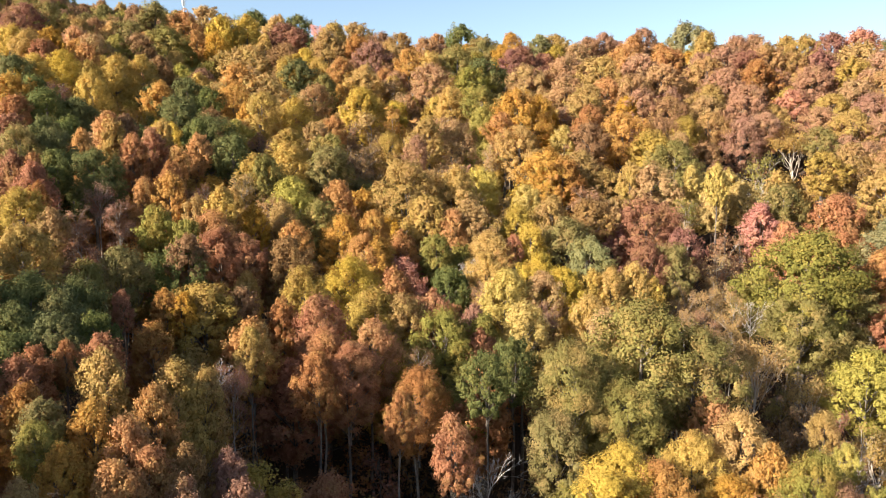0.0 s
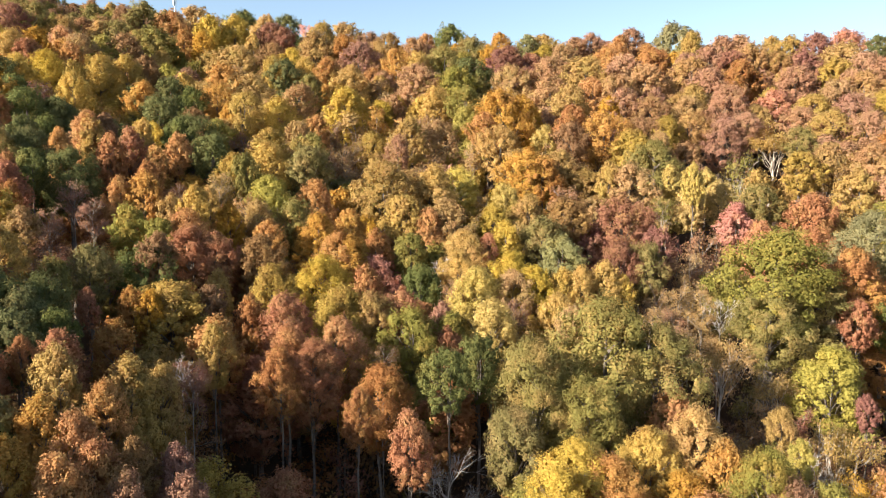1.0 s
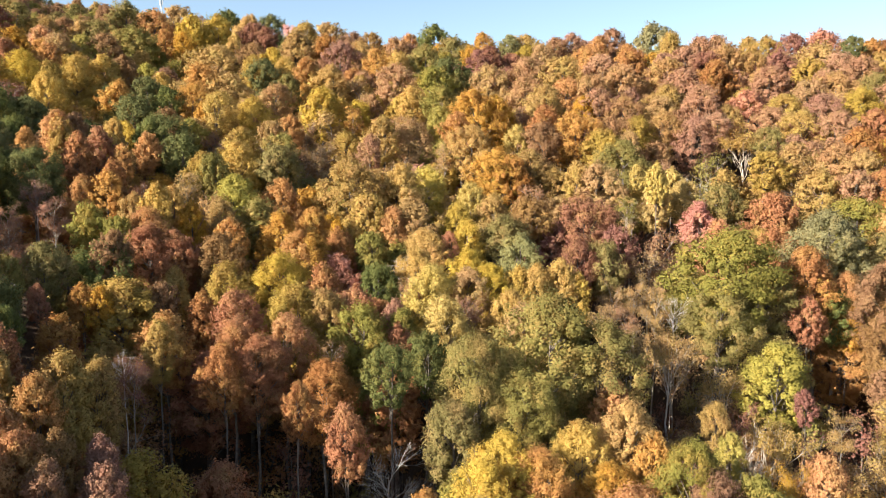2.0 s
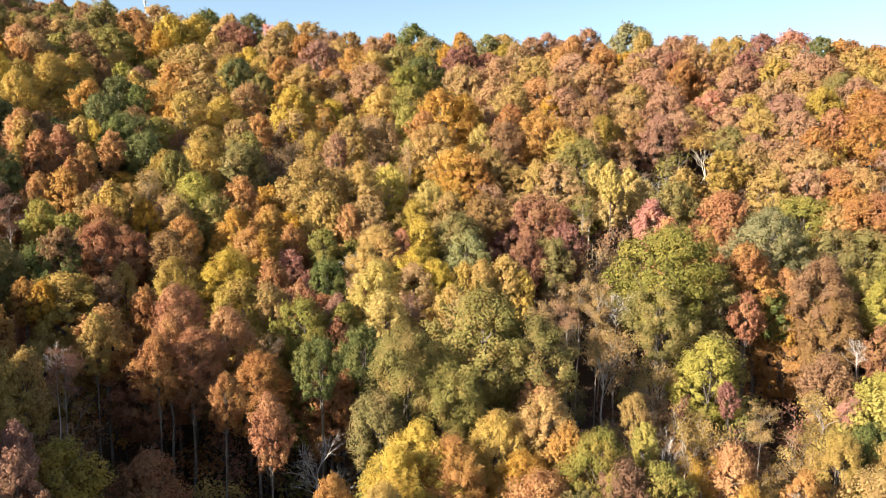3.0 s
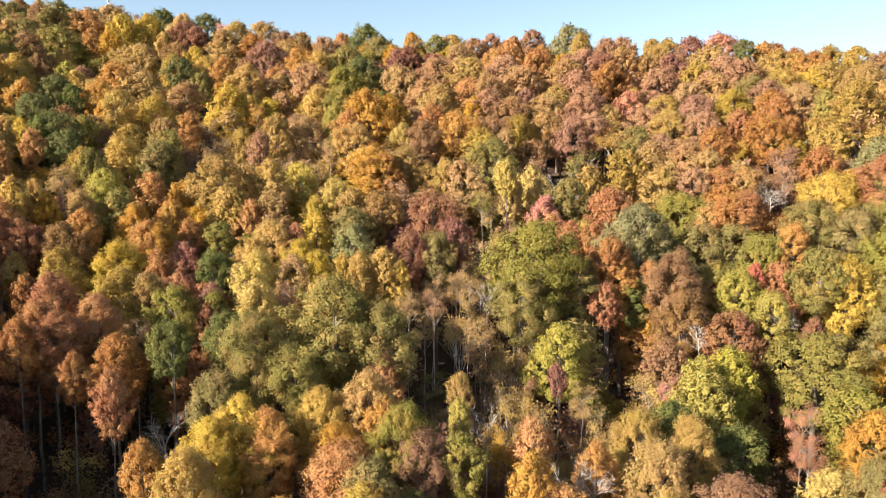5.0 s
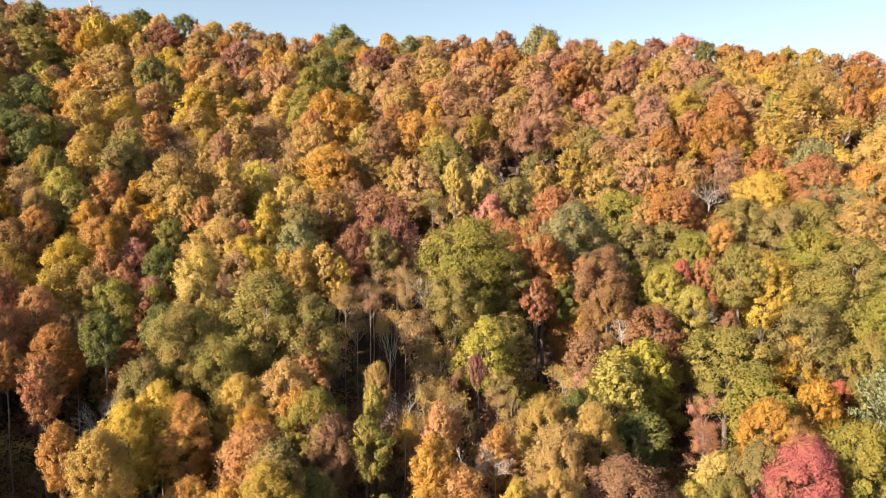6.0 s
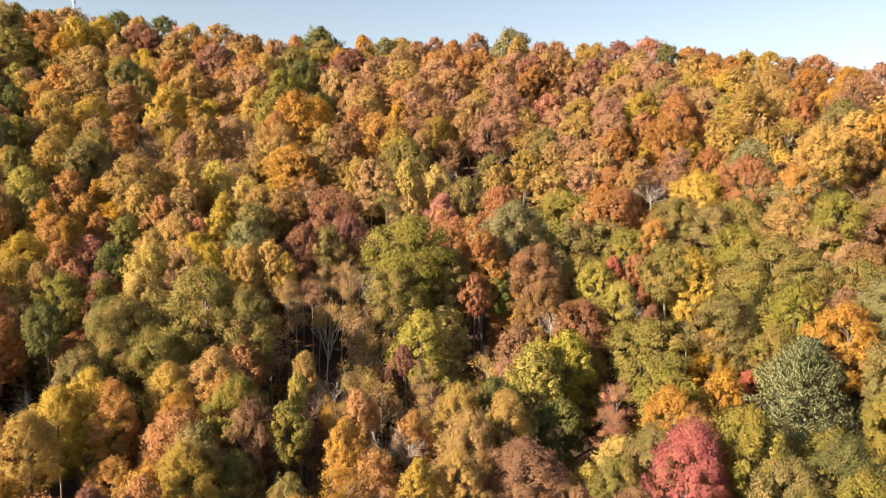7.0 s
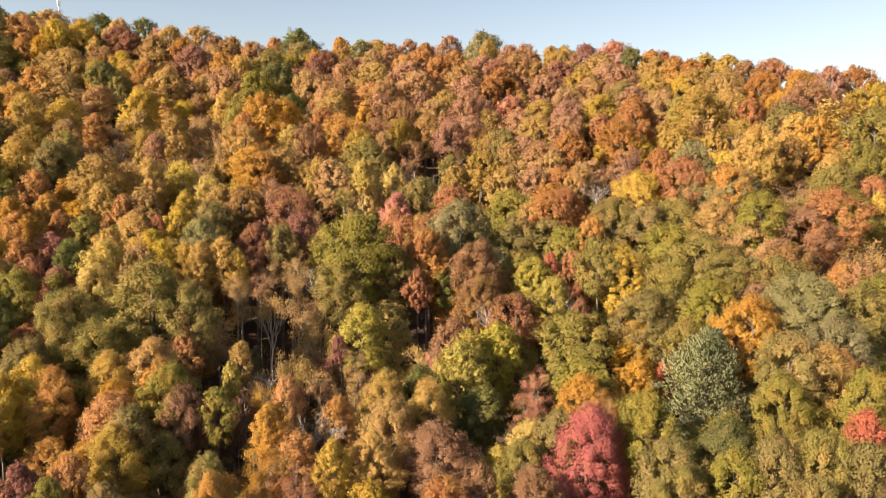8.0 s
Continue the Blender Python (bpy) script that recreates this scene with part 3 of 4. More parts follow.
plant("tulip", 2.0, 223.1, 28.2, 5.0, "yellow")
plant("beech", 121.7, 222.7, 25.5, 6.4, "mustard")
plant("hickory", 36.7, 222.6, 30.5, 6.0, "peach")
plant("beech", 158.6, 222.2, 29.4, 4.8, "rust")
plant("hickory", 130.4, 222.2, 26.0, 6.4, "peach")
plant("hickory", 83.6, 221.7, 26.9, 6.4, "rose")
plant("beech", 90.1, 221.2, 25.5, 4.8, "rust")
plant("hickory", 55.5, 220.4, 29.2, 5.6, "peach")
plant("beech", 146.3, 220.3, 27.7, 6.3, "mustard")
plant("hickory", 109.0, 220.3, 24.9, 6.3, "rose")
plant("tulip", -81.9, 217.9, 27.0, 3.5, "brown")
plant("hickory", 135.2, 217.7, 25.5, 5.5, "rose")
plant("beech", 169.5, 217.4, 32.4, 5.2, "mustard")
plant("tulip", -113.1, 217.3, 27.9, 4.5, "gold")
plant("hickory", -123.7, 216.3, 28.7, 5.3, "wine")
plant("hickory", -37.1, 215.4, 28.1, 5.4, "peach")
plant("oak", 11.2, 215.1, 30.3, 5.4, "olive")
plant("tulip", -23.6, 215.1, 29.1, 6.6, "yellow")
plant("beech", 150.4, 214.7, 27.4, 5.8, "gold")
plant("thin", -42.7, 211.8, 28.2, 5.7, "rose")
plant("thin", -64.2, 211.8, 27.3, 3.8, "tan")
plant("thin", -15.0, 211.5, 28.1, 3.8, "amber")
plant("beech", 76.1, 211.3, 26.2, 5.4, "mustard")
plant("tulip", -84.4, 210.2, 28.0, 5.3, "yellow")
plant("hickory", 40.9, 209.3, 30.6, 6.0, "tan")
plant("thin", -19.7, 208.3, 28.7, 5.6, "tan")
plant("hickory", 171.4, 208.1, 30.2, 5.9, "brown")
plant("hickory", 122.2, 207.5, 23.7, 6.0, "peach")
plant("hickory", 55.3, 207.4, 29.1, 5.6, "rose")
plant("hickory", 113.6, 206.8, 23.4, 6.0, "tan")
plant("hickory", 97.2, 206.3, 23.6, 6.0, "pink")
plant("beech", 179.5, 206.2, 33.0, 6.2, "rust")
plant("beech", 50.6, 205.8, 28.5, 3.3, "gold")
plant("beech", -97.9, 205.7, 27.2, 3.7, "gold")
plant("thin", 32.9, 205.6, 30.0, 4.1, "rose")
plant("beech", 154.0, 205.0, 27.1, 6.2, "mustard")
plant("hickory", 140.1, 204.7, 25.2, 6.3, "tan")
plant("beech", 149.5, 204.4, 25.5, 4.1, "yellow")
plant("hickory", 71.7, 204.1, 25.8, 4.4, "tan")
plant("hickory", 61.5, 203.5, 28.0, 5.5, "rose")
plant("oak", 131.3, 203.5, 23.7, 5.2, "olive")
plant("beech", 26.1, 202.0, 30.5, 4.8, "gold")
plant("maple", -88.1, 201.9, 27.9, 5.4, "yellow")
plant("hickory", 81.7, 201.6, 27.4, 6.2, "rose")
plant("thin", -31.8, 201.4, 27.8, 5.1, "tan")
plant("hickory", 105.4, 201.4, 22.9, 5.5, "tan")
plant("thin", -0.7, 201.2, 29.2, 4.0, "rose")
plant("oak", -68.6, 200.2, 27.5, 4.7, "green")
plant("maple", -114.5, 200.0, 29.5, 6.2, "yellow")
plant("beech", 10.4, 199.6, 29.6, 3.6, "lime")
plant("hickory", -55.6, 198.5, 27.6, 5.0, "amber")
plant("beech", 19.8, 198.4, 34.8, 7.7, "gold")
plant("thin", -25.1, 198.2, 27.4, 3.9, "rose")
plant("hickory", 87.7, 198.0, 23.0, 4.0, "tan")
plant("maple", -109.1, 197.6, 28.8, 5.1, "yellow")
plant("beech", 160.2, 197.1, 27.5, 6.0, "mustard")
plant("hickory", 132.8, 196.7, 23.6, 5.0, "peach")
plant("maple", -39.4, 195.7, 27.9, 5.7, "yellow")
plant("beech", -104.1, 195.5, 28.0, 4.1, "rust")
plant("hickory", 111.9, 195.2, 23.2, 6.0, "rose")
plant("beech", 122.3, 194.6, 23.4, 5.7, "mustard")
plant("tulip", 3.1, 194.5, 27.2, 6.7, "tan")
plant("beech", 38.2, 194.4, 30.1, 4.9, "rust")
plant("oak", -61.0, 194.1, 26.9, 3.8, "green")
plant("beech", 16.0, 193.8, 30.1, 4.2, "gold")
plant("hickory", 69.5, 193.2, 25.7, 5.3, "peach")
plant("hickory", 185.6, 192.7, 29.6, 5.1, "rose")
plant("hickory", 97.5, 192.3, 22.7, 4.9, "peach")
plant("hickory", 140.4, 191.6, 24.4, 4.9, "tan")
plant("maple", -13.8, 191.5, 23.4, 4.9, "mustard")
plant("beech", 169.6, 191.5, 28.1, 5.5, "rust")
plant("beech", 198.2, 191.2, 33.4, 7.3, "rust")
plant("hickory", 82.8, 190.8, 23.7, 4.9, "peach")
plant("tulip", -27.8, 190.4, 27.3, 4.1, "amber")
plant("beech", 179.9, 190.1, 30.2, 4.3, "gold")
plant("beech", 61.8, 189.7, 27.0, 5.5, "mustard")
plant("tulip", -89.7, 189.7, 27.0, 4.1, "mustard")
plant("hickory", 55.2, 189.6, 27.8, 4.8, "rose")
plant("tulip", -71.5, 189.4, 26.9, 4.1, "amber")
plant("tulip", -96.1, 189.4, 28.1, 4.9, "yellow")
plant("hickory", 76.1, 189.1, 24.7, 5.5, "rose")
plant("tulip", -3.7, 188.4, 28.9, 4.5, "tan")
plant("poplar", 88.0, 187.3, 23.6, 5.5, "yellow")
plant("thin", -19.6, 187.2, 28.3, 5.4, "tan")
plant("tulip", -49.5, 186.9, 26.4, 2.6, "gold")
plant("hickory", 45.0, 186.9, 30.5, 6.4, "amber")
plant("hickory", 102.6, 186.1, 23.1, 5.4, "tan")
plant("tulip", 30.3, 186.1, 28.3, 3.2, "lemon")
plant("hickory", -45.0, 184.9, 30.8, 5.0, "tan")
plant("hickory", 186.1, 184.5, 31.9, 4.1, "rose")
plant("hickory", 36.2, 182.4, 29.7, 5.0, "brown")
plant("hickory", 109.3, 182.1, 23.4, 5.3, "peach")
plant("beech", 50.1, 180.6, 27.9, 4.6, "mustard")
plant("thin", 11.6, 180.2, 29.4, 3.9, "tan")
plant("tulip", 140.6, 179.9, 24.4, 3.3, "lime")
plant("thin", -76.3, 179.8, 27.7, 6.1, "amber")
plant("tulip", -97.9, 179.6, 27.7, 4.4, "yellow")
plant("beech", 18.5, 179.6, 30.1, 5.2, "yellow")
plant("beech", 120.2, 179.4, 15.5, 3.6, "yellow")
plant("oak", 91.2, 179.3, 23.1, 3.9, "olive")
plant("oak", -64.0, 179.2, 26.5, 6.1, "green")
plant("beech", 128.3, 179.2, 26.1, 5.9, "rust")
plant("tulip", 57.0, 179.1, 26.4, 3.3, "tan")
plant("maple", -6.3, 179.0, 28.0, 3.2, "rose")
plant("maple", -55.4, 178.6, 26.7, 3.6, "brown")
plant("beech", -30.2, 178.0, 27.2, 3.6, "mustard")
plant("thin", 76.7, 177.4, 25.4, 6.4, "moss")
plant("hickory", 175.3, 177.3, 28.7, 6.5, "rose")
plant("thin", -22.3, 175.4, 27.7, 4.2, "brown")
plant("tulip", -82.5, 175.2, 27.6, 4.9, "yellow")
plant("tulip", 153.0, 174.8, 26.4, 5.8, "yellow")
plant("oak", -99.8, 174.7, 28.0, 4.6, "green")
plant("thin", 64.0, 174.5, 25.9, 4.5, "peach")
plant("thin", -0.4, 174.2, 29.1, 5.1, "peach")
plant("thin", -32.3, 173.8, 27.0, 3.2, "tan")
plant("thin", 28.0, 173.8, 28.8, 3.5, "tan")
plant("beech", 166.3, 173.2, 27.3, 5.4, "gold")
plant("thin", -42.1, 172.5, 27.6, 4.7, "rose")
plant("tulip", 86.1, 171.9, 16.3, 4.1, "mustard")
plant("oak", -47.9, 171.6, 26.7, 3.1, "olive")
plant("beech", 122.3, 171.6, 24.8, 5.6, "rust")
plant("oak", 53.8, 171.4, 27.6, 5.6, "moss")
plant("thin", -88.9, 171.1, 27.0, 3.6, "wine")
plant("thin", 7.5, 170.5, 29.7, 5.9, "tan")
plant("tulip", 31.9, 170.0, 28.6, 4.1, "mustard")
plant("tulip", 36.8, 169.9, 24.7, 5.6, "mustard")
plant("beech", 157.0, 169.4, 26.3, 4.2, "rust")
plant("beech", 190.6, 169.3, 29.5, 6.6, "mustard")
plant("poplar", 181.2, 169.2, 29.8, 8.1, "yellow")
plant("tulip", 143.0, 169.1, 29.6, 5.6, "mustard")
plant("maple", -61.4, 168.9, 23.6, 3.4, "yellow")
plant("poplar", 145.4, 168.9, 26.1, 5.9, "tan")
plant("beech", 107.8, 168.8, 24.2, 4.7, "rust")
plant("tulip", -34.9, 167.7, 27.5, 4.0, "mustard")
plant("hickory", 23.7, 167.2, 29.4, 5.8, "amber")
plant("oak", -25.5, 167.1, 28.0, 4.6, "olive")
plant("hickory", 166.3, 166.6, 27.3, 5.2, "rose")
plant("beech", 91.8, 166.2, 24.4, 4.6, "mustard")
plant("beech", 27.0, 165.3, 28.5, 4.3, "rust")
plant("oak", -51.7, 165.0, 28.1, 5.7, "green")
plant("bare", 70.0, 163.8, 26.1, 5.1, "tan")
plant("beech", 84.3, 163.4, 24.9, 4.5, "mustard")
plant("hickory", 41.5, 163.2, 27.6, 3.6, "tan")
plant("oak", -53.7, 162.9, 27.0, 3.6, "green")
plant("thin", 122.9, 162.6, 25.1, 4.2, "rose")
plant("poplar", 94.9, 162.6, 27.4, 4.5, "tan")
plant("poplar", 149.4, 162.5, 26.4, 4.1, "tan")
plant("tulip", 54.4, 162.1, 26.1, 2.0, "lemon")
plant("hickory", 98.6, 160.6, 25.0, 4.7, "peach")
plant("oak", -88.1, 160.1, 27.2, 3.6, "green")
plant("tulip", 45.4, 160.0, 27.8, 4.7, "tan")
plant("tulip", 61.5, 159.1, 25.9, 2.8, "lemon")
plant("oak", -24.7, 158.6, 28.6, 5.5, "moss")
plant("maple", -60.0, 158.4, 26.6, 2.9, "yellow")
plant("maple", -33.1, 158.1, 27.1, 5.2, "yellow")
plant("tulip", 8.0, 157.5, 28.2, 4.1, "lemon")
plant("thin", 30.6, 156.1, 27.9, 4.0, "rose")
plant("hickory", -90.5, 155.9, 27.7, 4.1, "amber")
plant("oak", -44.0, 155.7, 27.6, 4.0, "green")
plant("hickory", 101.7, 155.6, 25.2, 4.0, "tan")
plant("thin", 13.4, 155.6, 28.0, 3.7, "tan")
plant("oak", 159.4, 155.1, 28.6, 7.0, "moss")
plant("thin", 51.5, 154.5, 27.1, 3.7, "tan")
plant("oak", -75.8, 153.5, 27.6, 4.3, "green")
plant("beech", -3.1, 153.4, 28.0, 4.0, "mustard")
plant("tulip", 62.3, 152.8, 26.2, 3.1, "lemon")
plant("maple", -50.3, 152.0, 26.8, 2.5, "gold")
plant("tulip", 56.5, 151.6, 26.4, 2.8, "lemon")
plant("oak", -80.5, 151.5, 28.1, 5.0, "green")
plant("maple", -64.3, 150.7, 26.9, 3.0, "brown")
plant("thin", 111.4, 150.6, 26.4, 4.7, "rose")
plant("thin", 49.6, 150.2, 27.0, 3.1, "moss")
plant("tulip", 2.8, 149.9, 30.7, 4.2, "yellow")
plant("tulip", -38.2, 149.8, 27.3, 3.3, "mustard")
plant("tulip", 17.1, 149.8, 27.8, 3.6, "lemon")
plant("tulip", 1.8, 149.6, 28.1, 4.2, "yellow")
plant("maple", 166.3, 149.5, 20.6, 3.8, "yellow")
plant("hickory", 89.0, 149.1, 25.7, 4.4, "tan")
plant("thin", 12.6, 148.6, 27.7, 3.6, "tan")
plant("oak", -35.7, 148.6, 27.5, 3.6, "moss")
plant("beech", 101.8, 148.5, 24.9, 4.9, "rust")
plant("hickory", 96.1, 148.5, 25.8, 4.4, "peach")
plant("oak", 68.7, 148.3, 26.1, 3.9, "moss")
plant("maple", -66.7, 148.0, 27.6, 3.6, "amber")
plant("thin", 115.9, 148.0, 26.4, 3.8, "rose")
plant("tulip", 158.4, 147.0, 27.9, 4.7, "yellow")
plant("tulip", 54.6, 146.8, 32.8, 2.3, "lemon")
plant("tulip", -65.3, 146.4, 26.9, 2.7, "yellow")
plant("maple", 62.9, 144.9, 24.9, 3.8, "pink")
plant("beech", -7.2, 144.7, 30.9, 5.5, "mustard")
plant("beech", -83.0, 144.6, 27.8, 3.5, "rust")
plant("beech", 21.5, 144.0, 27.5, 3.2, "mustard")
plant("hickory", 105.3, 143.5, 26.3, 4.0, "peach")
plant("maple", -56.5, 143.4, 27.4, 3.2, "rust")
plant("hickory", 161.8, 142.4, 28.2, 4.6, "amber")
plant("oak", 174.6, 141.6, 29.4, 7.3, "moss")
plant("thin", -38.7, 141.4, 27.4, 3.4, "tan")
plant("tulip", -20.1, 141.3, 26.8, 4.1, "gold")
plant("tulip", 14.1, 140.7, 27.6, 3.9, "mustard")
plant("beech", 75.8, 140.3, 26.1, 4.7, "rust")
plant("hickory", 27.7, 139.9, 28.1, 4.7, "brown")
plant("hickory", 32.2, 139.9, 23.0, 4.2, "wine")
plant("maple", -50.4, 139.9, 27.1, 2.3, "amber")
plant("thin", 18.6, 139.6, 27.6, 3.9, "tan")
plant("bare", 109.1, 139.4, 26.7, 3.6, "rose")
plant("maple", 5.2, 139.3, 27.8, 4.6, "mustard")
plant("hickory", 38.3, 139.0, 29.3, 5.9, "wine")
plant("beech", -28.9, 138.5, 27.5, 4.1, "lime")
plant("beech", 130.5, 138.4, 28.6, 5.4, "sage")
plant("thin", 53.3, 138.4, 27.7, 5.3, "rose")
plant("beech", -3.4, 137.7, 27.5, 4.6, "mustard")
plant("oak", -69.1, 137.4, 28.0, 3.4, "green")
plant("maple", -57.2, 136.4, 27.5, 2.8, "rust")
plant("beech", 98.0, 136.0, 26.5, 4.6, "rust")
plant("maple", 1.9, 135.9, 27.0, 3.6, "amber")
plant("oak", 88.8, 135.6, 26.6, 5.9, "moss")
plant("thin", -31.9, 134.8, 27.4, 4.0, "peach")
plant("oak", 22.6, 133.5, 28.2, 4.9, "olive")
plant("maple", -64.9, 133.5, 27.8, 2.8, "gold")
plant("maple", 62.4, 133.4, 26.2, 3.8, "pink")
plant("oak", -71.3, 132.5, 28.1, 3.3, "green")
plant("hickory", 150.0, 131.8, 29.0, 4.3, "brown")
plant("hickory", 93.5, 131.1, 25.9, 3.9, "tan")
plant("hickory", -76.0, 131.1, 27.9, 2.8, "wine")
plant("tulip", 15.7, 131.1, 27.4, 3.4, "yellow")
plant("thin", -35.2, 131.1, 27.2, 3.7, "rose")
plant("maple", -12.2, 130.9, 26.3, 3.9, "amber")
plant("maple", -47.9, 130.5, 27.2, 2.7, "rust")
plant("beech", 68.3, 130.3, 25.6, 3.4, "mustard")
plant("beech", 65.7, 130.1, 25.7, 3.4, "rust")
plant("hickory", 42.4, 130.1, 27.7, 3.9, "wine")
plant("beech", 121.9, 130.0, 27.9, 4.3, "gold")
plant("beech", 96.3, 129.8, 27.4, 5.1, "rust")
plant("beech", 100.0, 129.7, 27.6, 4.8, "rust")
plant("tulip", 141.3, 129.2, 34.6, 5.1, "yellow")
plant("oak", -21.6, 129.1, 26.5, 3.6, "olive")
plant("tulip", 141.8, 129.1, 31.4, 5.6, "tan")
plant("beech", 70.5, 128.5, 26.0, 5.2, "rust")
plant("poplar", 104.8, 128.4, 26.5, 3.6, "rust")
plant("beech", 115.3, 127.7, 29.6, 5.3, "yellow")
plant("maple", 12.4, 127.6, 26.3, 1.6, "pink")
plant("thin", 48.1, 127.2, 27.5, 4.5, "tan")
plant("tulip", 7.8, 126.4, 27.0, 3.6, "yellow")
plant("beech", 126.8, 125.8, 28.5, 6.2, "sage")
plant("tulip", -27.6, 125.8, 26.3, 3.1, "mustard")
plant("beech", 124.7, 125.5, 32.3, 4.9, "rust")
plant("maple", -35.8, 125.5, 26.4, 2.3, "yellow")
plant("maple", -7.3, 125.5, 25.8, 2.8, "rust")
plant("oak", -66.1, 125.2, 28.3, 3.5, "green")
plant("oak", 95.8, 125.1, 24.1, 4.7, "olive")
plant("thin", -41.1, 125.0, 28.1, 2.1, "wine")
plant("maple", -16.9, 124.5, 26.2, 4.0, "gold")
plant("oak", -1.1, 124.4, 25.9, 2.8, "moss")
plant("oak", 39.4, 124.4, 27.6, 3.5, "olive")
plant("oak", 89.7, 124.2, 25.3, 4.2, "moss")
plant("oak", 108.9, 123.1, 26.9, 4.9, "olive")
plant("oak", 161.1, 123.0, 30.0, 5.6, "moss")
plant("hickory", 34.4, 122.9, 27.8, 3.5, "wine")
plant("beech", 77.2, 122.3, 31.9, 6.7, "sage")
plant("oak", -69.6, 122.1, 28.4, 3.4, "olive")
plant("oak", -57.5, 121.8, 28.8, 4.8, "green")
plant("bare", 4.0, 121.0, 26.1, 3.0, "rose")
plant("beech", 134.6, 120.8, 29.4, 5.6, "sage")
plant("tulip", -30.9, 120.3, 25.9, 2.5, "gold")
plant("maple", 153.4, 120.3, 29.1, 3.2, "yellow")
plant("tulip", -44.5, 120.2, 28.6, 2.7, "gold")
plant("hickory", 131.6, 120.1, 31.9, 4.0, "amber")
plant("maple", -6.7, 120.0, 23.7, 4.5, "pink")
plant("beech", 24.2, 120.0, 29.3, 4.3, "sage")
plant("tulip", -48.8, 120.0, 26.9, 2.5, "amber")
plant("maple", -12.9, 119.8, 25.8, 3.6, "amber")
plant("maple", -10.7, 119.8, 26.0, 4.0, "amber")
plant("oak", 121.4, 119.6, 26.5, 5.5, "olive")
plant("maple", -40.0, 119.5, 26.4, 2.2, "yellow")
plant("tulip", -24.1, 118.9, 25.6, 2.7, "gold")
plant("oak", 98.0, 118.3, 25.2, 4.0, "olive")
plant("oak", -61.7, 118.3, 27.7, 2.5, "green")
plant("beech", 103.7, 117.8, 25.5, 3.4, "gold")
plant("thin", 42.5, 117.8, 27.5, 3.6, "tan")
plant("oak", 114.9, 117.3, 27.3, 5.5, "olive")
plant("maple", -35.5, 117.1, 29.3, 2.6, "yellow")
plant("thin", -54.9, 117.0, 27.8, 3.3, "rose")
plant("hickory", 77.1, 116.2, 24.2, 3.1, "amber")
plant("tulip", 7.1, 116.1, 26.5, 3.5, "yellow")
plant("tulip", 15.6, 116.1, 27.5, 4.3, "yellow")
plant("beech", 72.5, 115.9, 24.8, 4.4, "gold")
plant("thin", 144.1, 115.7, 29.8, 5.1, "rose")
plant("beech", 70.0, 115.6, 29.0, 4.5, "rust")
plant("thin", 38.6, 115.3, 27.6, 3.3, "tan")
plant("tulip", 76.2, 114.7, 16.8, 4.9, "gold")
plant("oak", 62.9, 114.6, 26.1, 5.6, "moss")
plant("oak", 74.4, 114.1, 22.2, 3.5, "green")
plant("tulip", 32.8, 114.0, 27.4, 2.4, "yellow")
plant("tulip", 29.8, 114.0, 29.1, 2.6, "yellow")
plant("beech", 127.7, 113.7, 28.4, 5.3, "mustard")
plant("maple", 87.6, 113.6, 23.5, 1.7, "wine")
plant("thin", -49.9, 113.5, 27.3, 3.0, "rose")
plant("maple", -35.8, 113.5, 26.3, 3.8, "gold")
plant("maple", -63.0, 113.4, 27.8, 2.8, "rust")
plant("oak", 88.3, 113.3, 24.3, 4.3, "olive")
plant("tulip", 76.3, 113.2, 20.4, 2.4, "gold")
plant("bare", 48.0, 113.1, 26.9, 3.4, "tan")
plant("oak", 1.0, 113.0, 25.9, 3.2, "green")
plant("tulip", 26.0, 112.7, 27.7, 3.2, "yellow")
plant("thin", 44.7, 112.3, 27.2, 3.2, "tan")
plant("maple", -65.4, 112.3, 27.8, 2.8, "wine")
plant("oak", 149.6, 112.2, 30.2, 5.7, "moss")
plant("tulip", 23.2, 112.2, 27.3, 2.6, "yellow")
plant("oak", 56.3, 112.0, 33.4, 7.6, "moss")
plant("tulip", 18.8, 112.0, 27.4, 3.4, "yellow")
plant("maple", 94.1, 111.1, 23.5, 1.5, "red")
plant("thin", 5.9, 110.9, 25.9, 2.5, "rose")
plant("maple", -61.3, 110.8, 27.6, 2.7, "rust")
plant("beech", 68.3, 110.4, 24.1, 2.5, "rust")
plant("tulip", -14.2, 110.1, 26.1, 4.8, "yellow")
plant("tulip", 15.1, 110.0, 27.1, 3.6, "tan")
plant("maple", -7.5, 110.0, 25.4, 2.9, "rust")
plant("tulip", 90.7, 109.9, 23.9, 3.8, "lime")
plant("oak", 117.1, 109.9, 27.0, 5.6, "olive")
plant("maple", 80.4, 109.8, 29.0, 4.9, "brown")
plant("tulip", -23.4, 109.8, 25.8, 4.1, "brown")
plant("oak", -42.7, 109.6, 26.1, 2.9, "olive")
plant("maple", -29.7, 108.8, 25.6, 3.1, "rust")
plant("maple", 67.3, 108.6, 6.1, 3.4, "lime")
plant("tulip", 9.8, 108.4, 27.1, 4.4, "lemon")
plant("beech", 155.3, 108.3, 29.4, 3.7, "rust")
plant("oak", 53.7, 108.1, 26.9, 5.1, "moss")
plant("oak", -37.9, 107.9, 25.5, 2.2, "olive")
plant("maple", -33.0, 107.7, 26.0, 3.8, "rust")
plant("maple", 80.2, 106.9, 24.0, 4.8, "brown")
plant("thin", 39.1, 106.3, 27.5, 2.9, "rose")
plant("thin", -53.1, 105.9, 26.9, 2.6, "rose")
plant("thin", 34.6, 105.5, 27.9, 3.0, "tan")
plant("maple", -58.0, 105.5, 26.9, 1.9, "rust")
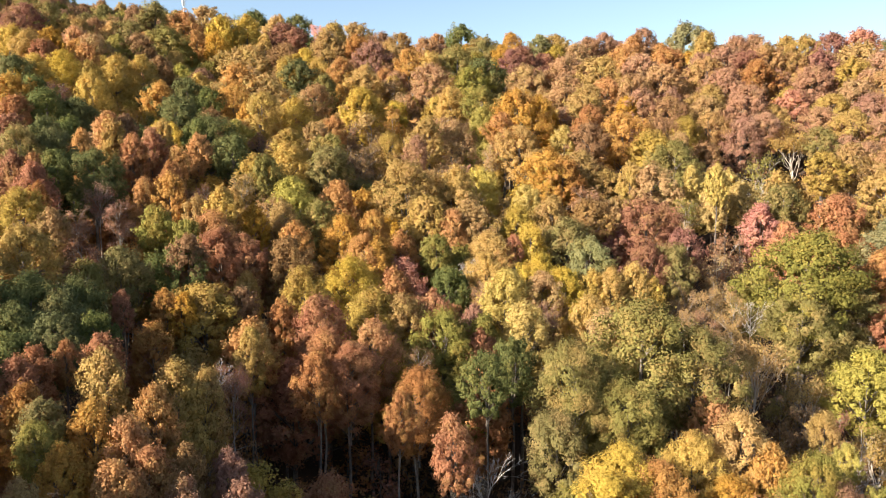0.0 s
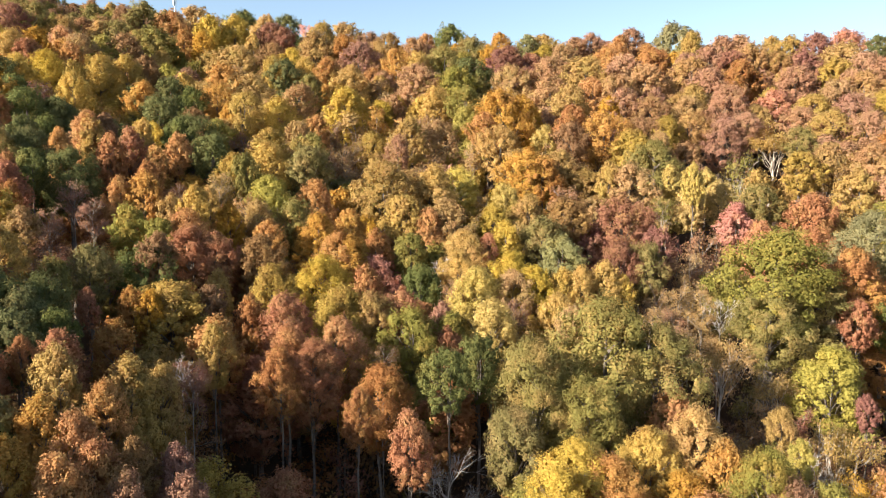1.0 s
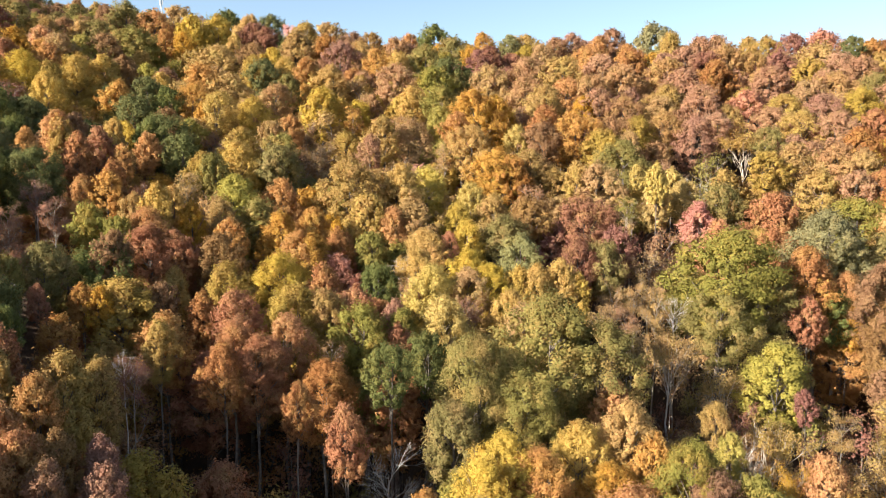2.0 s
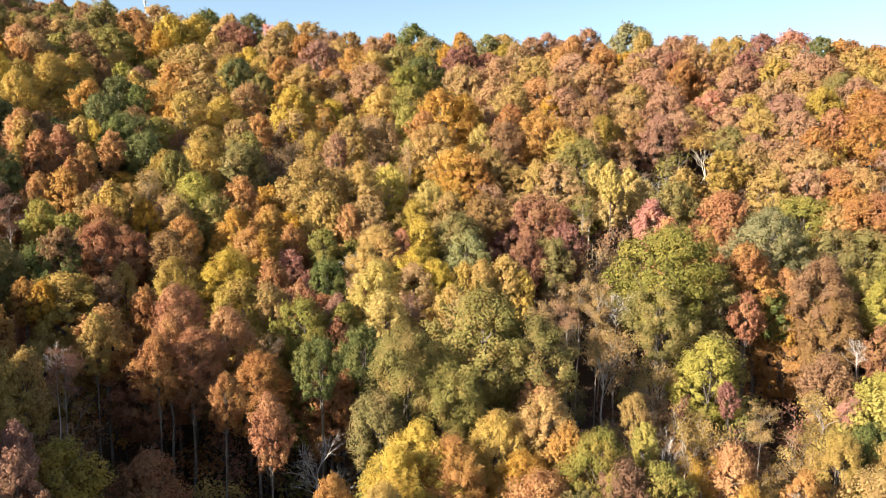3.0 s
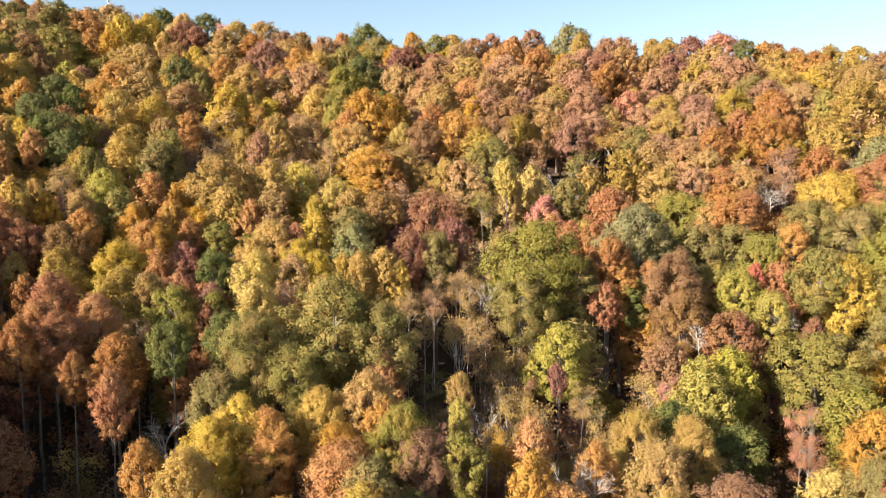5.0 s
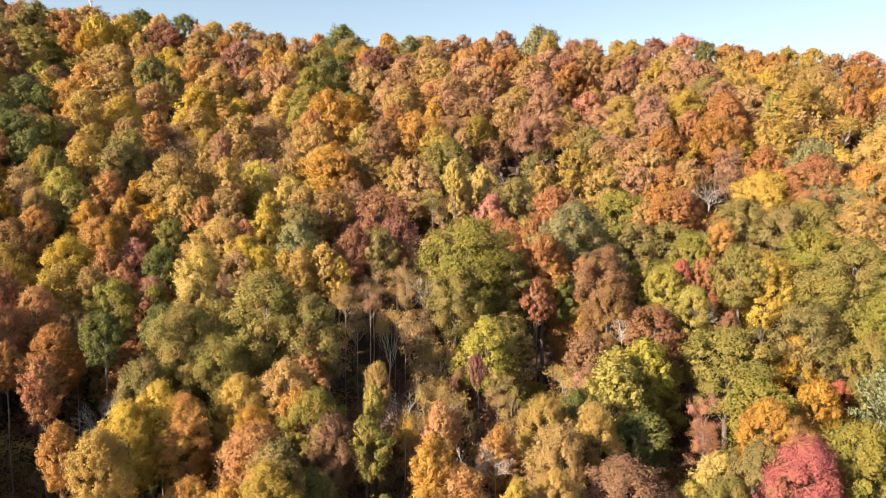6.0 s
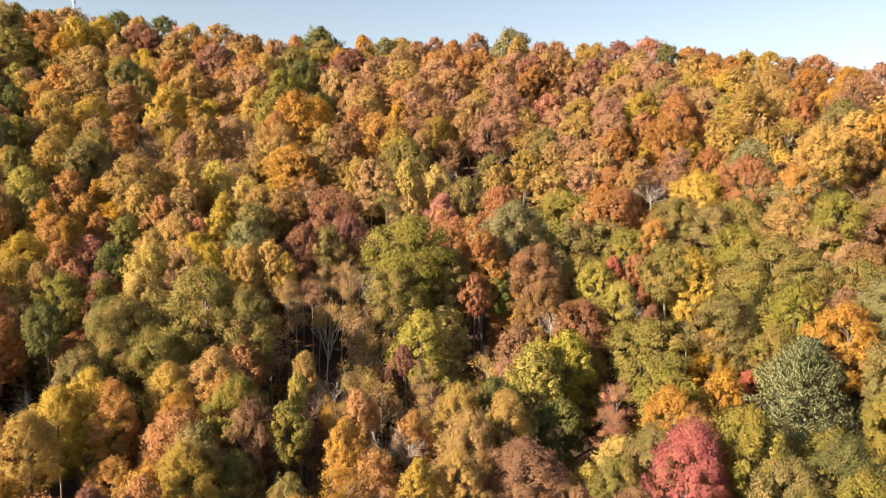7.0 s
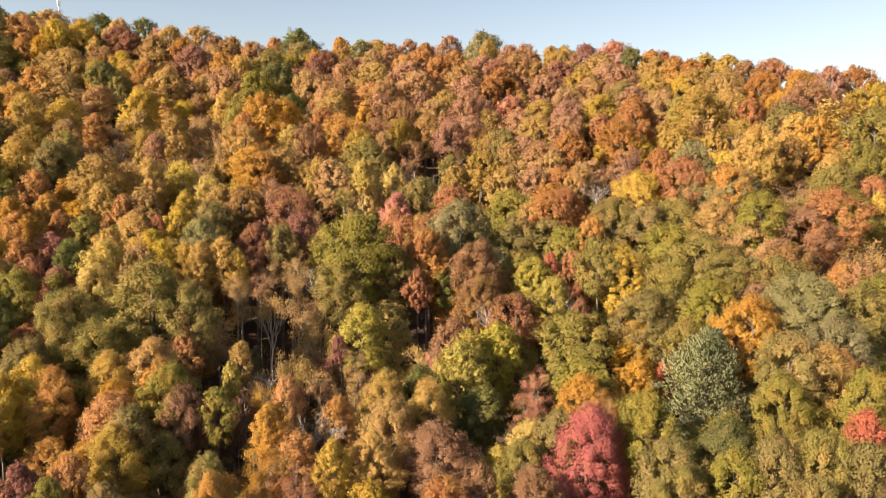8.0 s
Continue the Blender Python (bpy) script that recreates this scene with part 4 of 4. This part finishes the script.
plant("tulip", 106.3, 105.4, 26.4, 4.4, "yellow")
plant("oak", 102.0, 105.4, 27.9, 3.9, "moss")
plant("oak", 132.1, 104.9, 31.8, 5.4, "moss")
plant("tulip", 21.1, 104.4, 27.4, 3.0, "yellow")
plant("thin", 15.2, 104.2, 26.7, 2.6, "rose")
plant("hickory", 130.4, 104.0, 27.3, 4.8, "tan")
plant("tulip", -27.8, 103.7, 22.6, 2.4, "yellow")
plant("oak", 147.2, 103.7, 29.5, 5.4, "olive")
plant("thin", 90.2, 103.2, 23.1, 3.0, "olive")
plant("tulip", 93.5, 102.7, 23.6, 3.8, "lime")
plant("maple", 152.5, 102.7, 28.7, 2.6, "yellow")
plant("maple", -1.3, 102.4, 25.6, 2.8, "rust")
plant("hickory", 139.7, 101.9, 29.2, 6.6, "brown")
plant("bare", 95.4, 101.8, 23.3, 2.6, "tan")
plant("beech", 143.4, 101.7, 32.1, 5.5, "rust")
plant("tulip", -19.6, 100.8, 25.8, 3.5, "mustard")
plant("bare", 81.0, 100.8, 22.8, 2.4, "rose")
plant("maple", 4.3, 100.3, 25.9, 2.5, "rose")
plant("tulip", 11.2, 99.9, 27.2, 4.1, "lemon")
plant("hickory", 22.6, 99.9, 27.7, 3.1, "tan")
plant("hickory", 86.2, 99.8, 22.7, 4.6, "wine")
plant("poplar", 50.5, 99.7, 21.6, 3.3, "tan")
plant("oak", -35.7, 99.6, 25.2, 4.1, "green")
plant("maple", -9.3, 99.6, 26.2, 4.3, "mustard")
plant("maple", -5.6, 99.6, 25.6, 3.1, "mustard")
plant("oak", 118.8, 99.4, 28.7, 5.6, "moss")
plant("hickory", -34.5, 99.0, 27.3, 2.6, "brown")
plant("maple", 58.6, 98.8, 23.7, 4.4, "lime")
plant("beech", -57.0, 98.6, 27.5, 4.2, "mustard")
plant("thin", -48.1, 98.5, 26.6, 3.5, "wine")
plant("thin", 37.7, 98.3, 27.6, 2.7, "tan")
plant("poplar", 42.9, 97.8, 29.7, 3.7, "tan")
plant("oak", 123.2, 97.4, 26.6, 5.5, "moss")
plant("oak", 5.3, 97.4, 25.9, 2.4, "moss")
plant("beech", -51.9, 97.2, 26.3, 2.4, "mustard")
plant("oak", 2.3, 97.1, 21.6, 5.9, "olive")
plant("tulip", 85.9, 97.1, 16.3, 4.6, "lime")
plant("maple", 97.3, 96.7, 22.8, 1.8, "wine")
plant("oak", 114.0, 96.5, 25.6, 5.8, "moss")
plant("maple", 4.9, 95.6, 24.7, 2.8, "rust")
plant("oak", 0.2, 95.4, 26.3, 3.6, "olive")
plant("poplar", 146.3, 95.4, 28.6, 4.1, "tan")
plant("oak", -41.6, 93.8, 26.2, 3.0, "moss")
plant("hickory", 132.3, 93.7, 27.7, 5.7, "brown")
plant("maple", -20.6, 93.4, 24.5, 2.5, "rust")
plant("hickory", -25.6, 92.2, 25.2, 1.9, "brown")
plant("oak", 129.6, 91.8, 27.2, 5.3, "moss")
plant("oak", 8.9, 91.4, 26.5, 3.0, "green")
plant("maple", 105.4, 91.1, 20.2, 4.0, "gold")
plant("maple", -15.8, 91.0, 25.9, 3.5, "rust")
plant("oak", 95.2, 90.9, 24.2, 6.5, "moss")
plant("oak", 107.5, 90.8, 24.9, 5.3, "moss")
plant("beech", -29.6, 89.4, 25.4, 4.4, "mustard")
plant("oak", 24.8, 89.3, 32.6, 7.0, "olive")
plant("thin", -3.2, 89.0, 25.7, 2.4, "brown")
plant("maple", -8.7, 88.7, 25.8, 3.1, "amber")
plant("oak", 31.5, 88.7, 30.6, 5.0, "olive")
plant("beech", -51.1, 88.5, 27.1, 3.8, "mustard")
plant("tulip", 77.1, 88.5, 22.8, 2.4, "lime")
plant("oak", -42.8, 87.4, 26.0, 2.2, "moss")
plant("thin", 68.8, 87.4, 24.2, 3.9, "tan")
plant("hickory", 137.5, 87.1, 27.2, 3.0, "amber")
plant("beech", -31.0, 86.8, 25.4, 1.8, "gold")
plant("maple", -33.2, 86.5, 25.8, 1.7, "rust")
plant("maple", 56.0, 86.1, 24.9, 1.3, "wine")
plant("thin", 71.3, 85.9, 23.3, 2.2, "pink")
plant("hickory", 139.6, 85.6, 27.5, 2.9, "rose")
plant("hickory", 123.1, 85.3, 26.0, 3.8, "brown")
plant("tulip", -22.3, 84.8, 24.7, 2.9, "amber")
plant("maple", 108.8, 84.5, 16.7, 2.3, "red")
plant("oak", 115.4, 84.5, 28.8, 5.3, "moss")
plant("tulip", 31.9, 84.1, 25.5, 2.7, "amber")
plant("maple", -37.1, 83.9, 25.8, 1.3, "rust")
plant("thin", 58.8, 82.7, 25.0, 2.3, "tan")
plant("maple", -13.6, 82.6, 26.1, 3.2, "rust")
plant("oak", 14.9, 82.5, 31.0, 5.3, "olive")
plant("maple", -2.7, 81.6, 25.2, 3.6, "rust")
plant("maple", -10.5, 81.4, 25.7, 3.2, "rust")
plant("oak", 140.2, 80.8, 27.9, 3.6, "olive")
plant("oak", 4.9, 80.5, 29.3, 2.5, "green")
plant("poplar", 49.6, 80.4, 27.0, 3.4, "tan")
plant("oak", 20.3, 80.3, 28.0, 5.1, "olive")
plant("bare", 45.6, 80.1, 26.9, 3.8, "tan")
plant("oak", 110.4, 79.9, 25.5, 4.1, "olive")
plant("tulip", -21.3, 79.8, 25.8, 2.0, "tan")
plant("thin", 87.0, 79.4, 23.4, 3.0, "pink")
plant("oak", -40.1, 79.0, 27.1, 3.2, "green")
plant("tulip", 42.3, 78.7, 27.0, 1.7, "mustard")
plant("maple", -13.7, 78.5, 25.9, 2.2, "rust")
plant("beech", 127.4, 78.1, 30.8, 5.6, "sage")
plant("oak", 135.9, 77.9, 28.2, 4.7, "olive")
plant("oak", 69.4, 77.7, 24.0, 2.5, "green")
plant("bare", 4.6, 77.0, 22.5, 4.6, "tan")
plant("oak", 12.2, 76.0, 25.3, 3.9, "moss")
plant("oak", -43.3, 76.0, 27.8, 3.8, "green")
plant("thin", 60.6, 75.9, 25.5, 3.3, "tan")
plant("beech", 118.4, 75.8, 30.0, 4.5, "gold")
plant("maple", -30.2, 75.3, 27.0, 2.2, "rust")
plant("oak", -39.1, 74.5, 27.3, 2.4, "green")
plant("maple", 64.1, 74.2, 25.1, 3.3, "tan")
plant("maple", 70.5, 73.8, 24.5, 3.5, "tan")
plant("tulip", 31.0, 73.8, 28.5, 3.9, "yellow")
plant("maple", 41.9, 73.6, 26.8, 1.6, "lime")
plant("maple", -4.4, 73.4, 25.6, 1.8, "rust")
plant("maple", 91.2, 59.3, 27.3, 5.3, "red")
plant("bare", -22.5, 72.8, 27.0, 1.9, "rose")
plant("tulip", 92.5, 72.3, 24.5, 3.7, "gold")
plant("thin", 84.4, 72.1, 23.6, 2.6, "rust")
plant("tulip", 25.2, 71.8, 27.5, 3.5, "yellow")
plant("oak", -34.3, 71.8, 27.5, 2.1, "green")
plant("thin", -21.1, 71.7, 27.1, 2.5, "wine")
plant("thin", 47.4, 71.7, 26.3, 3.0, "gold")
plant("maple", 0.9, 71.2, 25.8, 2.3, "rust")
plant("tulip", 33.0, 71.0, 27.2, 2.8, "gold")
plant("beech", 127.8, 70.5, 28.5, 5.0, "sage")
plant("tulip", 50.5, 70.3, 26.3, 2.7, "amber")
plant("pine", 110.2, 69.8, 29.6, 7.3, "pine")
plant("tulip", 58.0, 69.1, 24.8, 2.2, "gold")
plant("thin", 95.0, 68.5, 24.7, 2.5, "amber")
plant("maple", 65.1, 68.2, 24.8, 4.4, "tan")
plant("tulip", 27.5, 67.7, 25.9, 3.7, "gold")
plant("tulip", 17.2, 67.3, 27.2, 3.5, "yellow")
plant("oak", 35.7, 67.1, 29.0, 3.0, "olive")
plant("oak", -39.9, 67.0, 28.6, 2.9, "green")
plant("oak", -35.8, 66.9, 28.4, 2.5, "green")
plant("oak", 41.9, 66.7, 26.8, 2.6, "olive")
plant("bare", 57.3, 66.7, 25.7, 2.6, "rose")
plant("bare", 54.5, 66.5, 25.4, 2.8, "tan")
plant("maple", 37.4, 66.2, 27.2, 3.3, "brown")
plant("tulip", 20.5, 66.1, 26.9, 3.4, "gold")
plant("maple", -21.6, 65.6, 28.2, 2.4, "mustard")
plant("hickory", 126.0, 65.3, 27.8, 1.9, "amber")
plant("maple", -30.8, 64.9, 28.5, 2.1, "rust")
plant("tulip", 123.0, 64.4, 29.0, 4.4, "yellow")
plant("maple", 29.1, 64.2, 26.3, 4.6, "amber")
plant("oak", 118.6, 64.0, 31.3, 4.5, "olive")
plant("tulip", 49.5, 63.8, 26.2, 2.4, "amber")
plant("maple", 79.6, 63.5, 21.4, 2.6, "lemon")
plant("oak", 87.7, 63.5, 24.7, 3.6, "moss")
plant("tulip", 15.0, 63.2, 26.6, 3.4, "yellow")
plant("maple", 71.3, 62.1, 24.9, 4.3, "brown")
plant("maple", -32.5, 62.0, 28.4, 1.2, "rust")
plant("oak", 99.1, 61.7, 26.9, 4.3, "moss")
plant("maple", -23.0, 61.7, 30.1, 2.7, "mustard")
plant("maple", 36.5, 61.7, 22.7, 4.2, "olive")
plant("oak", 32.4, 61.3, 26.6, 2.7, "olive")
plant("oak", -36.6, 61.2, 29.0, 2.5, "green")
plant("tulip", 63.4, 60.3, 24.7, 3.1, "yellow")
plant("oak", 115.5, 60.2, 28.6, 3.4, "olive")
plant("maple", 23.0, 59.8, 21.0, 3.1, "amber")
plant("maple", -28.1, 59.7, 29.6, 2.9, "mustard")
plant("oak", 82.8, 59.7, 24.4, 3.0, "moss")
plant("maple", -33.9, 59.6, 28.8, 1.9, "rust")
plant("thin", 50.3, 59.6, 25.9, 3.9, "gold")
plant("maple", 9.3, 58.7, 25.7, 2.1, "gold")
plant("maple", -23.7, 58.5, 28.9, 2.0, "amber")
plant("tulip", 14.0, 58.1, 26.1, 3.0, "yellow")
plant("maple", 31.9, 57.4, 26.6, 3.9, "mustard")
plant("maple", -34.2, 57.3, 28.9, 1.9, "rust")
plant("tulip", 58.8, 57.1, 25.0, 2.1, "yellow")
plant("oak", 124.7, 57.0, 29.5, 3.6, "olive")
plant("maple", -16.6, 54.4, 28.2, 1.8, "rose")
plant("maple", 76.7, 54.3, 24.4, 2.5, "brown")
plant("maple", 83.0, 53.8, 25.1, 3.7, "brown")
plant("maple", -31.5, 53.7, 29.0, 2.2, "rust")
plant("maple", 44.8, 53.2, 26.1, 3.0, "olive")
plant("maple", -19.1, 53.0, 28.7, 1.6, "brown")
plant("maple", -26.0, 53.0, 29.1, 2.4, "amber")
plant("maple", -23.6, 52.7, 28.8, 2.5, "amber")
plant("thin", 55.4, 52.6, 25.7, 3.0, "rust")
plant("oak", -29.4, 52.2, 28.9, 1.8, "moss")
plant("oak", 105.5, 52.0, 28.3, 3.2, "green")
plant("maple", 29.6, 51.3, 25.6, 2.4, "amber")
plant("oak", 98.9, 51.1, 27.5, 4.0, "moss")
plant("maple", 72.5, 50.8, 25.4, 3.7, "rust")
plant("maple", -14.4, 50.8, 28.6, 1.9, "rose")
plant("maple", -20.9, 50.3, 28.9, 2.5, "rust")
plant("maple", 120.7, 50.0, 29.5, 2.8, "red")
plant("oak", -28.7, 49.9, 28.7, 1.5, "olive")
plant("maple", -18.0, 49.1, 28.6, 1.7, "rose")
plant("maple", 46.2, 48.7, 26.1, 3.0, "amber")
plant("maple", -25.9, 48.2, 28.7, 1.8, "amber")
plant("maple", 25.4, 48.0, 25.4, 2.4, "wine")
plant("maple", -22.2, 47.5, 28.9, 2.2, "amber")
plant("oak", 104.0, 46.7, 28.6, 3.5, "olive")
plant("oak", 108.9, 46.7, 29.1, 3.5, "olive")
plant("maple", 35.1, 46.7, 25.9, 3.0, "olive")
plant("oak", 113.2, 46.1, 29.6, 3.6, "olive")
plant("maple", 29.4, 46.1, 25.4, 2.2, "olive")
plant("oak", 98.5, 46.1, 27.3, 3.2, "olive")
plant("maple", -26.9, 44.6, 28.5, 1.7, "mustard")
plant("oak", 116.9, 43.5, 29.5, 2.8, "moss")
plant("oak", 110.1, 40.6, 29.1, 3.3, "olive")


# ---- the rest of the wood ----
CLEARINGS = [(80.0, 158.0, 7.0), (79.0, 147.0, 6.0), (75.0, 139.0, 5.0), (-5.0, 61.0, 9.0), (78.0, 70.0, 5.0),
             (6.0, 70.0, 6.0), (5.0, 62.0, 6.0), (6.0, 53.0, 8.0)]


def free_of(x, y, gap, trees):
    return all((x - a) ** 2 + (y - b) ** 2 >= gap(q) ** 2 for a, b, q in trees)


def fill_wood():
    """Lesser trees between the singled-out ones, each like one of its neighbours."""
    rng = np.random.default_rng(11)
    known = list(singled)
    at = np.array([(x, y) for x, y, _, _ in known])
    room = {"oak": 250, "hickory": 280, "maple": 280, "tulip": 290, "thin": 230, "beech": 240}
    for tree in known:
        if tree[2] in room:
            room[tree[2]] -= 1
    for _ in range(12000):
        y = rng.uniform(6, 378)
        half = 0.62 * (y + 35)
        x = rng.uniform(-half - 6, half + 74)
        if y > float(crest(x)) + (48 if x > 48 else 32) or (y > 96 and not -0.62 * (y + 6) - 10 < x < 70 + 0.62 * (y + 30) + 10):
            continue
        # below y 46 only unseen trees on the left stay, added to cast shade
        if any((x - a) ** 2 + (y - b) ** 2 < q * q for a, b, q in CLEARINGS) or (y < 46 and x > -0.62 * (y + 3) - 5):
            continue
        r = rng.uniform(3.8, 5.4)
        if not free_of(x, y, lambda q: 0.54 * (r + q), planted):
            continue
        kind, colour = known[int(rng.choice(np.argsort(((at - (x, y)) ** 2).sum(1))[:4]))][2:]
        kind = {"bare": "thin", "sapling": "thin", "poplar": "tulip", "pine": "oak"}.get(kind, kind)
        colour = {"pine": "moss", "red": "rust", "pink": "tan"}.get(colour, colour)
        kind = next((k for k in (kind, "beech", "hickory", "maple", "tulip") if room[k] > 0), "thin")
        if room[kind] > 0:
            room[kind] -= 1
            plant(kind, x, y, float(rng.uniform(18.0, 23.0) + np.clip((y - 160.0) / 40.0, 0.0, 3.0)), r, colour, True)


def fill_understory():
    """Young trees in the gaps under the tall ones."""
    rng = np.random.default_rng(23)
    low = []
    for _ in range(2600):
        y = rng.uniform(38, 200)
        half = 0.6 * (y + 29)
        x = rng.uniform(-half, half + 64)
        if len(low) >= 240 or y > float(crest(x)) + 10 or rng.random() < y / 480:
            continue
        if not free_of(x, y, lambda q: 5.4, low) or not free_of(x, y, lambda q: 0.55 * q, planted[:WOOD]):
            continue
        low.append((x, y, 0.0))
        plant("sapling", x, y, float(rng.uniform(9.0, 16.0)), float(rng.uniform(3.0, 4.6)), str(rng.choice(["brown", "wine"] if x < 10 and y < 77 else ["brown", "tan", "wine", "moss", "amber", "rust", "brown"])), True)


def fill_below():
    """The wood goes on under and behind the viewer."""
    rng = np.random.default_rng(31)
    made = 0
    for _ in range(1500):
        x, y = rng.uniform(-72, 168), rng.uniform(-77, 18)
        r = rng.uniform(4.8, 7.0)
        if made >= 90 or not free_of(x, y, lambda q: 0.8 * (r + q), planted):
            continue
        made += 1
        plant(str(rng.choice(["oak", "beech"])), x, y, float(rng.uniform(22, 28)), r, str(rng.choice(["amber", "mustard", "tan", "brown", "yellow", "olive"])), True)


def shade_trees():
    """Unseen tall oaks on the spur beside the hollow, added to put it in shade."""
    rng = np.random.default_rng(41)
    for k in range(9):
        y = 29.0 + 5.8 * k
        x = -0.62 * y - 12.0 - 7.2 * (k % 2)
        plant("oak", x, y, float(rng.uniform(30.0, 33.0)), 7.8, str(rng.choice(["rust", "amber", "brown"])), True)


def thicket(seed, across, along, count, apart, heights, radii, colours, tall_too=False):
    """Crowded low growth on a stretch of the slope."""
    rng = np.random.default_rng(seed)
    low = []
    for _ in range(900):
        x, y = rng.uniform(*across), rng.uniform(*along)
        if len(low) >= count or not free_of(x, y, lambda q: apart, low) or not free_of(x, y, lambda q: 0.5 * q, planted):
            continue
        low.append((x, y, 0.0))
        kind = "thin" if tall_too and len(low) % 2 else "sapling"
        plant(kind, x, y, float(rng.uniform(*heights)) * (1.3 if kind == "thin" else 1.0), float(rng.uniform(*radii)), str(rng.choice(colours)), True)


shade_trees()
thicket(43, (38.0, 64.0), (66.0, 106.0), 56, 2.6, (11.0, 16.0), (2.9, 4.4), ["brown", "wine", "brown", "tan", "olive"], True)
fill_wood()
fill_below()
WOOD = len(planted)
thicket(47, (-24.0, 7.0), (50.0, 77.0), 28, 3.8, (9.0, 13.5), (3.5, 4.8), ["brown", "wine", "brown", "green"])
fill_understory()


# ---- the mast behind the ridge ----
def radio_mast(x, y, top):
    base = float(ground(x, y))
    mast = new("radio_mast")
    mast.matrix_basis = Matrix.Translation((x, y, base))
    steel, n, l, bsdf = nodes_of("galvanised_steel")
    bsdf.inputs["Base Color"].default_value, bsdf.inputs["Metallic"].default_value, bsdf.inputs["Roughness"].default_value = (0.55, 0.56, 0.58, 1), 0.6, 0.5
    white, n, l, bsdf = nodes_of("white_fibreglass")
    bsdf.inputs["Base Color"].default_value, bsdf.inputs["Roughness"].default_value = (0.8, 0.8, 0.8, 1), 0.4
    pole = Wood()
    h = top - base
    pole.tube([(0, 0, -0.5), (0, 0, h * 0.5), (0, 0, h)], [0.45, 0.35, 0.24], 10)
    part = new("pole", pole.mesh("pole", steel))
    part.parent = mast
    for k in range(3):
        a = k * 2.094
        bm = bmesh.new()
        bmesh.ops.create_cube(bm, size=1.0, matrix=pose(0.7 * math.cos(a), 0.7 * math.sin(a), h - 1.9, 0, 0, math.degrees(a)) @ Matrix.Diagonal((0.32, 0.6, 3.4, 1)))
        bmesh.ops.bevel(bm, geom=bm.edges[:], offset=0.04, segments=1, affect="EDGES")
        me = bpy.data.meshes.new("antenna_panel")
        bm.to_mesh(me)
        bm.free()
        me.materials.append(white)
        panel = new("antenna_panel", me)
        panel.parent = mast
    tagged(mast, "slim grey steel radio mast with white antenna panels behind the ridge", "mast")


radio_mast(-134.2, 391.0, 185.0)
